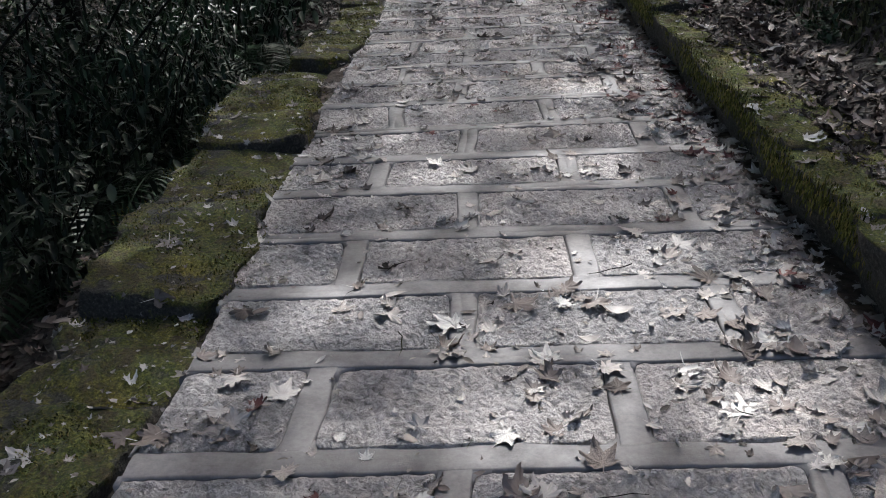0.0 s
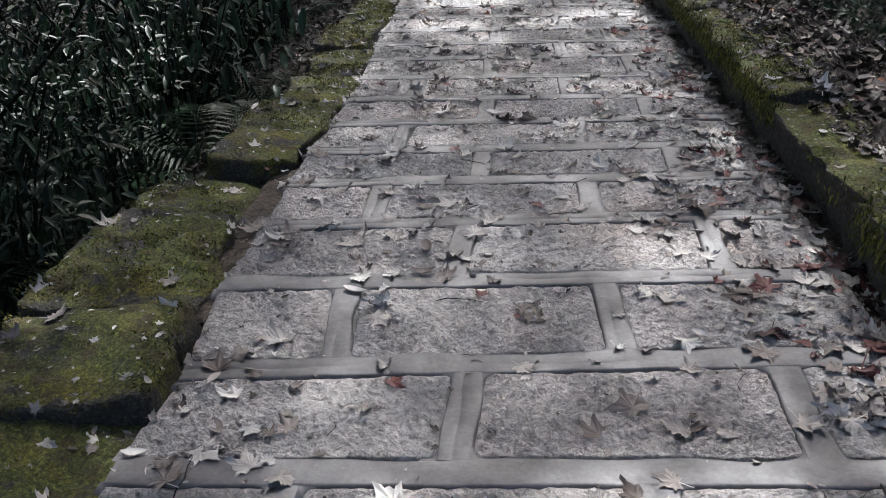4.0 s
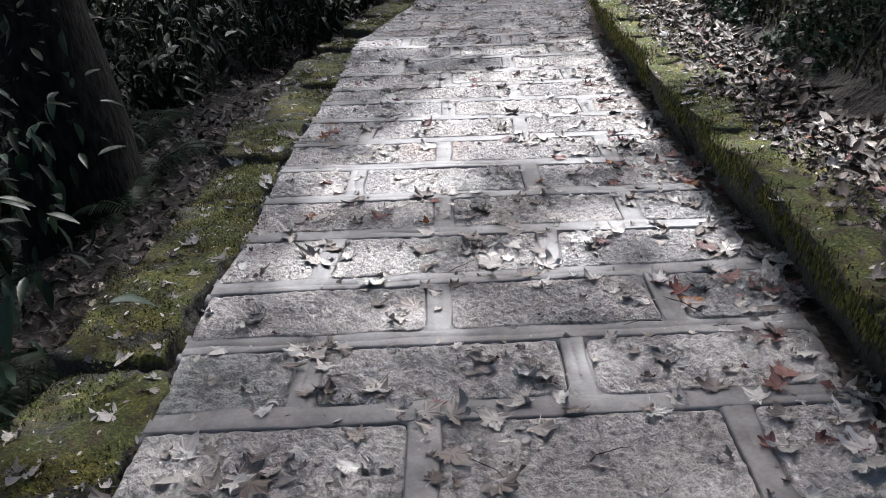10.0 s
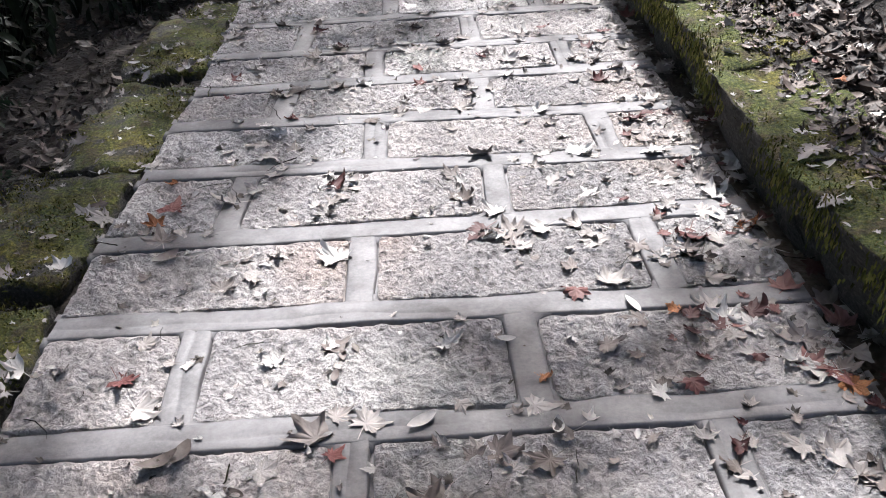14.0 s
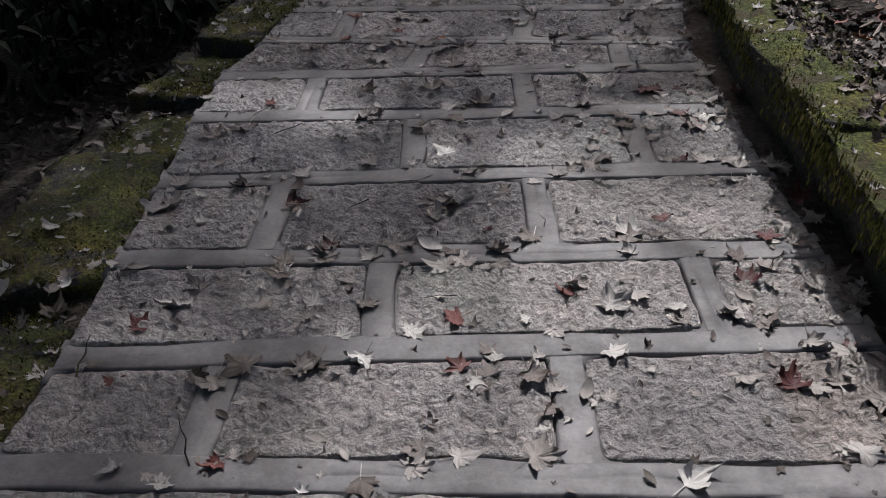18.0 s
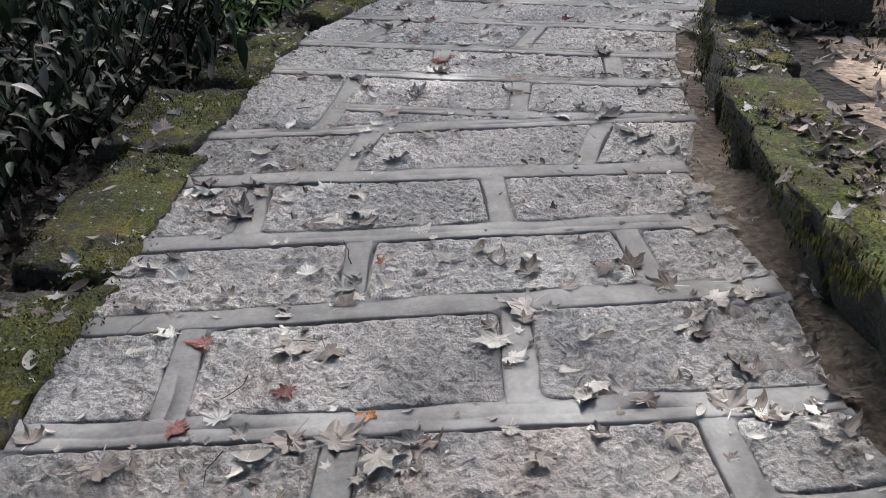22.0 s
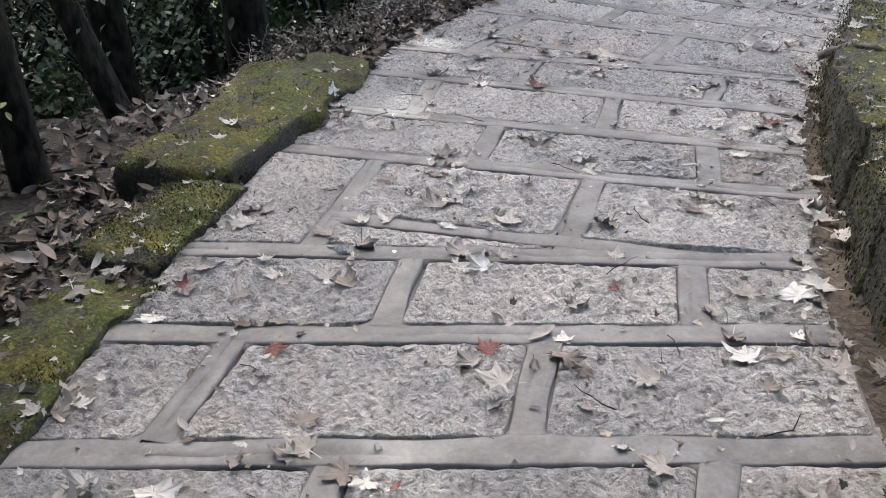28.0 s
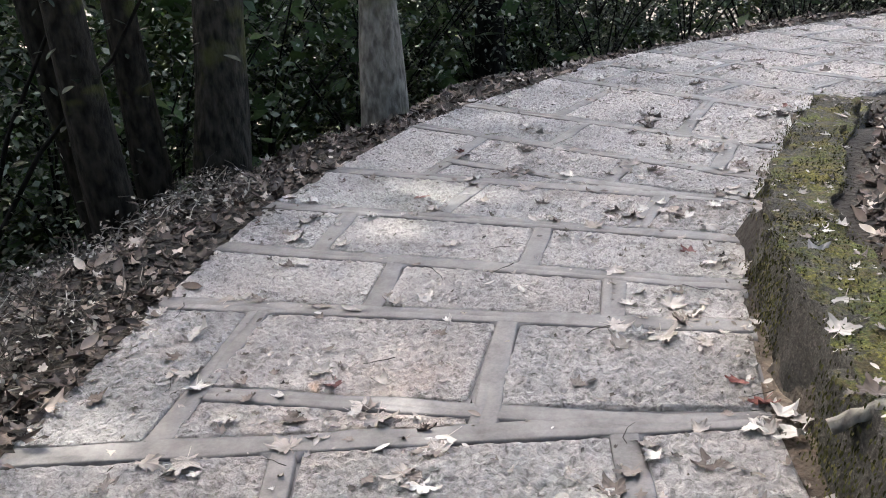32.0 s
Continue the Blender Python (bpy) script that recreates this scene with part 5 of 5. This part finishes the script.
keep = np.where(np.abs(side) < 1.75, rng_c.uniform(0, 1, 140000) < 0.6, True) & np.where((way > S0 + 13.6) & (side > 1.7), rng_c.uniform(0, 1, 140000) < 0.03, True)
keep &= np.where((way > S0 + 16.5) & (side < -1.4), rng_c.uniform(0, 1, 140000) < 0.02, True)
way, side, ch_ = way[keep], side[keep], tops[keep]
NC = len(way)
late = 10500                                      # unseen high leaf layer, added to block the sun over the last bend
way = np.concatenate([way, rng_c.uniform(S0 + 15.8, CUM[-2] + 4, late)])
side = np.concatenate([side, rng_c.uniform(-6.0, 5.0, late)])
ch_ = np.concatenate([ch_, rng_c.uniform(23.0, 27.0, late)])
NC += late
cxy = np.array([spot(a_, o_)[:2] for a_, o_ in zip(way, side)])
cx_, cy_ = cxy[:, 0], cxy[:, 1]
co_ = lateral(cx_, cy_)[1]
PX = cx_ + SUNWAY.x * ch_ / SUNWAY.z
PY = cy_ * CS + SUNWAY.y * ch_ / SUNWAY.z
PZ = cy_ * SS + ch_
for i in range(NC):
    if abs(co_[i]) < 4.2 and sunlit(cx_[i], cy_[i]):
        continue
    k = int(np.argmin(np.hypot(bases[:, 0] - PX[i], bases[:, 1] - PY[i])))
    m = Matrix.Translation(Vector((PX[i], PY[i], PZ[i])) - TREES[k][1].translation) @ Euler((random.uniform(-0.6, 0.6), random.uniform(-0.6, 0.6), random.uniform(0, 6.28))).to_matrix().to_4x4()
    CROWN_N[k].append((0, m @ Matrix.Scale(random.uniform(0.5, 0.8) if i >= NC - late else random.uniform(0.13, 0.22) if abs(co_[i]) < 1.7 else random.uniform(0.2, 0.36), 4)))
for k, places in CROWN_N.items():
    if places:
        part("crown", joined("crown", [leaf_card], places, CROWN), TREES[k][0])


# ---- undergrowth ----
def fern_frond(seed, length=0.7, pairs=24):
    rng = random.Random(seed)
    verts, faces = [], []
    arch = rng.uniform(0.5, 0.9)
    spine = [Vector((0, length * t * (1 - 0.15 * t), length * (arch * t - (arch + 0.25) * t * t))) for t in [i / pairs for i in range(pairs + 1)]]
    v, f = tube(spine, [0.004 * (1 - 0.8 * i / pairs) + 0.0008 for i in range(pairs + 1)], 4)
    verts += v
    faces += f
    for i in range(2, pairs + 1):
        t = i / pairs
        ln = length * 0.27 * math.sin(math.pi * min(1, t * 0.9 + 0.12)) ** 0.8 * rng.uniform(0.85, 1.1)
        for sgn in (-1, 1):
            b = len(verts)
            p = spine[i]
            out, fwd = Vector((sgn, 0.35, -0.12)), Vector((0, 1, 0.0))
            w = length * 0.013
            verts += [p, p + out * ln * 0.45 + fwd * w, p + out * ln + Vector((0, 0, -ln * 0.25)), p + out * ln * 0.45 - fwd * w]
            faces.append((b, b + 1, b + 2, b + 3))
    return verts, faces


frond_mesh = []
for k in range(5):
    v, f = fern_frond(k + 1, 0.62 + 0.06 * k)
    frond_mesh.append(mesh_of("frond", v, f, FERN))
random.seed(31)


def put_fern(x, y, size=1.0):
    at = Matrix.Translation(W(x, y, ground_at(x, y))) @ Matrix.Rotation(random.uniform(0, 6.28), 4, "Z") @ Matrix.Scale(size, 4)
    t = thing("fern", "dark green fern with arching fronds on the slope", "fern", at, "ferns beside the path")
    for k in range(9):
        ob = part("frond", frond_mesh[k % 5], t)
        ob.matrix_basis = Matrix.Rotation(k * 0.7 + random.uniform(-0.25, 0.25), 4, "Z") @ Matrix.Rotation(random.uniform(-0.2, 0.5), 4, "X")


for x, y, size in ((-1.35, 5.7, 1.3), (-1.6, 6.6, 1.5), (-2.0, 7.2, 1.5), (-1.3, 7.9, 1.1), (-1.7, 8.5, 1.3), (-2.3, 8.0, 1.6), (-1.25, 9.4, 0.8), (-1.8, 9.6, 1.1), (-1.9, 5.0, 1.5), (-2.4, 5.9, 1.7),
                   (-1.1, 8.6, 0.7), (-2.2, 11.3, 1.0), (-1.6, 12.6, 0.9), (-2.0, 13.8, 1.0), (-2.8, 7.0, 1.8), (-1.5, 11.9, 0.6), (3.0, 6.0, 0.9), (3.3, 8.4, 1.0), (3.2, 11.0, 0.8), (2.9, 4.2, 0.8)):
    put_fern(x, y, size)


def shrub_meshes(seed, height, leaves, size, slim, droop, mat, spread=0.8, stems=7):
    rng = random.Random(seed)
    sv, sf, places = [], [], []
    for k in range(stems):
        a = rng.uniform(0, 6.28)
        d = Vector((math.cos(a), math.sin(a), 0)) * rng.uniform(0.2, 1.0) * spread
        pts = [Vector((0, 0, -0.1)) + d * (q ** 1.4) * height + Vector((0, 0, height * q * rng.uniform(0.9, 1.05))) for q in (0, 0.25, 0.5, 0.75, 1.0)]
        v, f = tube(pts, [0.012, 0.010, 0.008, 0.006, 0.003], 5)
        sf += [tuple(i + len(sv) for i in q) for q in f]
        sv += v
        for _ in range(leaves // stems):
            q = rng.uniform(0.06, 1.0) * 4
            i = min(int(q), 3)
            p = pts[i].lerp(pts[i + 1], q - i) + Vector((rng.gauss(0, 0.13), rng.gauss(0, 0.13), rng.gauss(0, 0.08))) * height
            m = Matrix.Translation(p) @ Matrix.Rotation(rng.uniform(0, 6.28), 4, "Z") @ Matrix.Rotation(rng.uniform(-1.5, 0.5) if droop else rng.uniform(-0.8, 0.6), 4, "X")
            places.append((rng.randrange(3), m @ Matrix.Scale(size * rng.uniform(0.6, 1.2), 4)))
    protos = [oval_leaf(seed + j, 1.0, slim, 5, 0.3, 0.45 if droop else 0.1) for j in range(3)]
    return mesh_of("stem", sv, sf, BARK), joined("foliage", protos, places, mat)


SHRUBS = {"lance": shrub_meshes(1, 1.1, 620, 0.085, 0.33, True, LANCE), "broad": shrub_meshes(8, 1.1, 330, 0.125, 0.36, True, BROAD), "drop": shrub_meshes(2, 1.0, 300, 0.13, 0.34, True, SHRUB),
          "dry": shrub_meshes(6, 0.9, 170, 0.09, 0.42, True, DRY, 1.0, 12), "small": shrub_meshes(3, 1.5, 1300, 0.04, 0.5, False, SHRUB), "green": shrub_meshes(4, 1.3, 650, 0.07, 0.4, False, BRIGHT), "fresh": shrub_meshes(5, 0.5, 120, 0.12, 0.3, False, BRIGHT, 0.9)}
SHRUB_LABEL = {"broad": "shrub with grey-green leaves hanging beside the path", "lance": "dark shrub with narrow drooping leaves", "drop": "dark shrub with drooping pale-backed leaves", "dry": "twiggy bush with withered pale leaves", "small": "dense dark small-leaved shrub", "green": "light green small-leaved bush", "fresh": "low fresh green plant"}


def put_shrub(kind, x, y, size=1.0, up=0.0):
    t = thing("shrub", SHRUB_LABEL[kind], "shrub", Matrix.Translation(W(x, y, ground_at(x, y) + up)) @ Matrix.Rotation(random.uniform(0, 6.28), 4, "Z") @ Matrix.Scale(size, 4), "shrubs of the undergrowth")
    part("stem", SHRUBS[kind][0], t)
    part("foliage", SHRUBS[kind][1], t)


random.seed(41)
for k in range(16):                               # beyond the first kerb stones
    put_shrub("lance" if k > 8 else "drop", random.uniform(-2.9, -1.6), 3.0 + k * 0.42, random.uniform(0.8, 1.3) if k > 8 else random.uniform(0.6, 0.9))
for k in range(9):                                # where long leaves hang beside the kerb
    put_shrub("drop", random.uniform(-1.3, -0.55) + k * 0.07, 15.6 + k * 0.33, random.uniform(0.75, 1.1))
for k in range(10):
    put_shrub("drop", random.uniform(-2.6, -1.4), 14.6 + k * 0.45, random.uniform(1.0, 1.4))
for k in range(12):
    put_shrub("green", random.uniform(-1.6, 0.4) - 0.1 * k, 19.4 + k * 0.3, random.uniform(0.8, 1.2))
for x, y in ((0.25, 18.95), (0.45, 19.15), (0.1, 19.4), (0.6, 19.9), (0.2, 20.2)):
    put_shrub("fresh", x, y, random.uniform(0.6, 1.0))
for k in range(14):                               # withered brush below the kerb
    put_shrub("dry", random.uniform(-1.9, -0.35) + 0.05 * k, 16.6 + k * 0.22, random.uniform(0.6, 1.0))
for k in range(16):
    put_shrub("green", random.uniform(-0.6, 0.75) - 0.03 * k, 20.0 + k * 0.24, random.uniform(0.7, 1.1), -0.1)
for k in range(14):
    put_shrub("broad" if k % 3 == 1 else "lance", random.uniform(-2.9, -1.75), 6.0 + k * 0.33, random.uniform(0.9, 1.3))
for k in range(46):                               # dense wood behind the trees
    s = S0 + 17 + k * 0.42
    x, y, a = spot(s, -random.uniform(3.6, 6.5))
    put_shrub("small", x, y, random.uniform(1.2, 2.0))
for k in range(30):
    s = S0 + 1 + k * 0.55
    x, y, a = spot(s, -random.uniform(3.3, 5.5))
    put_shrub("small", x, y, random.uniform(1.2, 1.9))
for k in range(22):
    s = S0 + 0.5 + k * 0.75
    x, y, a = spot(s, random.uniform(3.0, 3.8))
    put_shrub("small", x, y, random.uniform(0.6, 1.0))
for k in range(12):
    x, y, a = spot(CUM[-2] - 6 + k * 0.9, random.choice((-1, 1)) * random.uniform(2.2, 3.5))
    put_shrub("small", x, y, random.uniform(0.9, 1.4))

# far woods that close the view all round
random.seed(51)
far = []
for _ in range(120000):
    a, r = random.uniform(0, 6.28), random.uniform(13, 24)
    x, y = 2.5 + r * math.cos(a) * 0.95, 13 + r * math.sin(a) * 1.1
    h = random.uniform(0.0, 1.0) ** 1.5 * 11 - 0.5
    far.append((x, y, h))
# unseen leaf cards added overhead to keep sun off the outlying ground
shade_roof = []
for _ in range(34000):
    x, y = random.uniform(-30, 34), random.uniform(-14, 52)
    shade_roof.append((x, y))
RS, RO = lateral(np.array([p[0] for p in shade_roof]), np.array([p[1] for p in shade_roof]))
shade_roof = [p for p, s_, o in zip(shade_roof, RS, RO) if (o < -7.5 and (s_ < S0 + 16 or random.random() < 0.05)) or (o > 7.0 and s_ < S0 + 12)]
for _ in range(40000):
    far.append((random.uniform(0, 18), random.uniform(27.5, 34), random.uniform(0, 1) ** 1.3 * 8 - 0.5))
FO = lateral(np.array([p[0] for p in far]), np.array([p[1] for p in far]))[1]
far = [p for p, o in zip(far, FO) if abs(o) > 3.2]
FH = ground_height(np.array([p[0] for p in far]), np.array([p[1] for p in far]))
far = [(0, Matrix.Translation(W(x, y, g + h)) @ Euler((random.uniform(-1.2, 1.2), random.uniform(-1.2, 1.2), random.uniform(0, 6.28))).to_matrix().to_4x4() @ Matrix.Scale(random.uniform(0.14, 0.4), 4)) for (x, y, h), g in zip(far, FH)]
for x, y in shade_roof:
    h = random.uniform(8.0, 12.0)
    far.append((0, Matrix.Translation(Vector((x + SUNWAY.x * h / SUNWAY.z, y * CS + SUNWAY.y * h / SUNWAY.z, y * SS + h))) @ Euler((random.uniform(-0.6, 0.6), random.uniform(-0.6, 0.6), random.uniform(0, 6.28))).to_matrix().to_4x4() @ Matrix.Scale(random.uniform(0.7, 1.1), 4)))
tagged(new("far_woods", joined("far_woods", [leaf_card], far, CROWN)), "dark dense woodland all around the path, with an added leaf roof for shade", "woodland", kind="stuff")

# thick dark foliage between the trunks
random.seed(61)
thick = []
for k in range(100000):
    if k % 3:                                     # behind the trunks round the bend
        s, o, top_ = random.uniform(S0 + 18, CUM[-2] + 5), -random.uniform(2.6, 8.5), 4.2
    else:
        s = random.uniform(S0 - 1, CUM[-2] + 3)
        o, top_ = (-random.uniform(3.2, 8.0), 2.8) if random.random() < 0.8 else (random.uniform(3.3, 6.0), 2.4)
    x, y, a = spot(s, o)
    thick.append((x, y, random.uniform(0, 1) ** 0.8 * top_ * (0.75 + 0.7 * nz(x, y, 1.0, 0.7))))
TH = ground_height(np.array([p[0] for p in thick]), np.array([p[1] for p in thick]))
thick = [(0, Matrix.Translation(W(x, y, g + h)) @ Euler((random.uniform(-1.2, 1.2), random.uniform(-1.2, 1.2), random.uniform(0, 6.28))).to_matrix().to_4x4() @ Matrix.Scale(random.uniform(0.035, 0.085), 4)) for (x, y, h), g in zip(thick, TH)]
tagged(new("undergrowth", joined("undergrowth", [leaf_card], [p for k, p in enumerate(thick) if k % 3], UNDER)), "grey-green leafy undergrowth behind the tree trunks", "undergrowth", kind="stuff")
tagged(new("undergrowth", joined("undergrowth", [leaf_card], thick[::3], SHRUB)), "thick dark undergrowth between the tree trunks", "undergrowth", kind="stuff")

# ---- the bank above the wall: mossy lumps, roots and small plants ----
random.seed(71)
BANK = make_moss_mat("mossy_bank_rock", 0.45)
for k in range(26):
    s = S0 + 2.5 + k * 0.6 + random.uniform(-0.2, 0.2)
    x, y, a = spot(s, WALL_O + 0.75 + random.uniform(0.0, 0.8))
    ln = random.uniform(0.14, 0.36)
    ob = new("bank_rock", rock("bank_rock", ln, ln * 0.8, ln * 0.5, BANK, k * 7.3, 0.3))
    ob.matrix_basis = on_path(x, y, ground_at(x, y) - ln * 0.22, random.uniform(0, 6.28))
    tagged(ob, "mossy rock half sunk in the bank", "rock", "rocks in the bank")
for k in range(40):
    s = S0 + 3 + k * 0.32
    x, y, a = spot(s, WALL_O + random.uniform(1.0, 1.6))
    pts = []
    for q in range(8):
        px_, py_ = x - 0.09 * q + 0.05 * nz(k, q * 0.7), y + 0.10 * q * random.choice((-1, 1)) * 0.3 + 0.1 * nz(q * 0.5, k * 1.1)
        pts.append(W(px_, py_, ground_at(px_, py_) + 0.015))
    v, f = tube(pts, [0.02 * (1 - 0.1 * q) for q in range(8)], 6, 0.2, k)
    tagged(new("root", mesh_of("root", v, f, BARK_MOSS)), "bare tree root running down the bank", "root", "roots on the bank")
small, hanging = [], []
for k in range(76000):
    s = random.uniform(S0, S0 + 14.6) if k % 6 else random.uniform(S0, S0 + 26)
    x, y, a = spot(s, WALL_O + 0.58 + abs(random.gauss(0.12, 0.5)))
    (small if k % 2 else hanging).append((x, y, a))
SH = ground_height(np.array([p[0] for p in small]), np.array([p[1] for p in small]))
small = [(0, Matrix.Translation(W(x, y, g + random.uniform(0, 0.08))) @ Euler((random.uniform(-0.3, 1.3), random.uniform(-0.5, 0.5), random.uniform(0, 6.28))).to_matrix().to_4x4() @ Matrix.Scale(random.uniform(0.02, 0.06), 4)) for (x, y, a), g in zip(small, SH) if nz(x, y, 2.0, 1.1) > -0.05]
tagged(new("bank_plants", joined("bank_plants", [leaf_card], small, FERN)), "low dark plants over the bank", "plants", kind="stuff")
SH = ground_height(np.array([p[0] for p in hanging]), np.array([p[1] for p in hanging]))
hanging = [(0, Matrix.Translation(W(x, y, g + random.uniform(0.0, 0.03))) @ Matrix.Rotation(a + math.pi / 2 + random.uniform(-0.6, 0.6), 4, "Z") @ Matrix.Rotation(random.uniform(-1.3, -0.7), 4, "X") @ Matrix.Diagonal((random.uniform(0.006, 0.02), random.uniform(0.04, 0.13), 0.04, 1))) for (x, y, a), g in zip(hanging, SH)]
BANK_MOSS = make_leaf_mat("hanging_bank_moss", ((0.0, (0.008, 0.008, 0.005)), (0.6, (0.032, 0.032, 0.016)), (1.0, (0.10, 0.098, 0.05))), rough=0.9, gloss=0.1)
tagged(new("bank_moss", joined("bank_moss", [blade], hanging, BANK_MOSS)), "shaggy dark moss and rootlets hanging down the bank", "moss", kind="stuff")

# low pale brush over the path's edge where the kerb ends
random.seed(81)
brush, sprigs = [], []
for _ in range(5200):
    s = S0 + random.uniform(21.9, 24.6)
    half = float(np.interp(s, CUM[1:-1], [hw_ for _, hw_ in CENTRE]))
    x, y, a = spot(s, -half - 0.08 - random.uniform(0, 1) ** 0.7 * 1.0)
    if nz(x, y, 3.0, 1.6) > -0.15:
        brush.append((x, y))
BH = ground_height(np.array([p[0] for p in brush]), np.array([p[1] for p in brush]))
for (x, y), g in zip(brush, BH):
    h = random.uniform(0, 1) ** 1.5 * (0.16 + 0.14 * nz(x, y, 1.0, 2.0))
    turn = Euler((random.uniform(-0.9, 0.9), random.uniform(-0.9, 0.9), random.uniform(0, 6.28))).to_matrix().to_4x4()
    brush_at = Matrix.Translation(W(x, y, g + h)) @ turn
    if random.random() < 0.12:
        sprigs.append((random.randrange(4), brush_at @ Matrix.Scale(random.uniform(0.1, 0.24), 4)))
    else:
        sprigs.append((4, brush_at @ Matrix.Scale(random.uniform(0.018, 0.04), 4)))
tagged(new("brush", joined("brush", TWIGS + [leaf_card], sprigs, DRY)), "low pale twiggy brush along the path's edge", "brush", kind="stuff")

# bare roots and a dead branch on the wall near its end
for pts in (((4.66, 20.16, 0.25), (4.74, 20.06, 0.31), (4.86, 19.93, 0.30), (5.1, 19.72, 0.24)), ((5.0, 19.97, 0.27), (5.2, 19.98, 0.34), (5.45, 19.95, 0.37), (5.9, 19.85, 0.30))):
    fine = []
    for k in range(len(pts) - 1):
        for q in range(5):
            p = Vector(pts[k]).lerp(Vector(pts[k + 1]), q / 5)
            fine.append(W(p.x, p.y, p.z - 0.02 + 0.012 * nz(k * 5 + q, 2.0, p.x, 0.7)))
    v, f = tube(fine, [0.02 - 0.0009 * k for k in range(len(fine))], 8, 0.3, pts[0][0])
    tagged(new("root", mesh_of("root", v, f, BARK_PALE)), "gnarled bare root lying across the wall", "root", "roots on the bank")
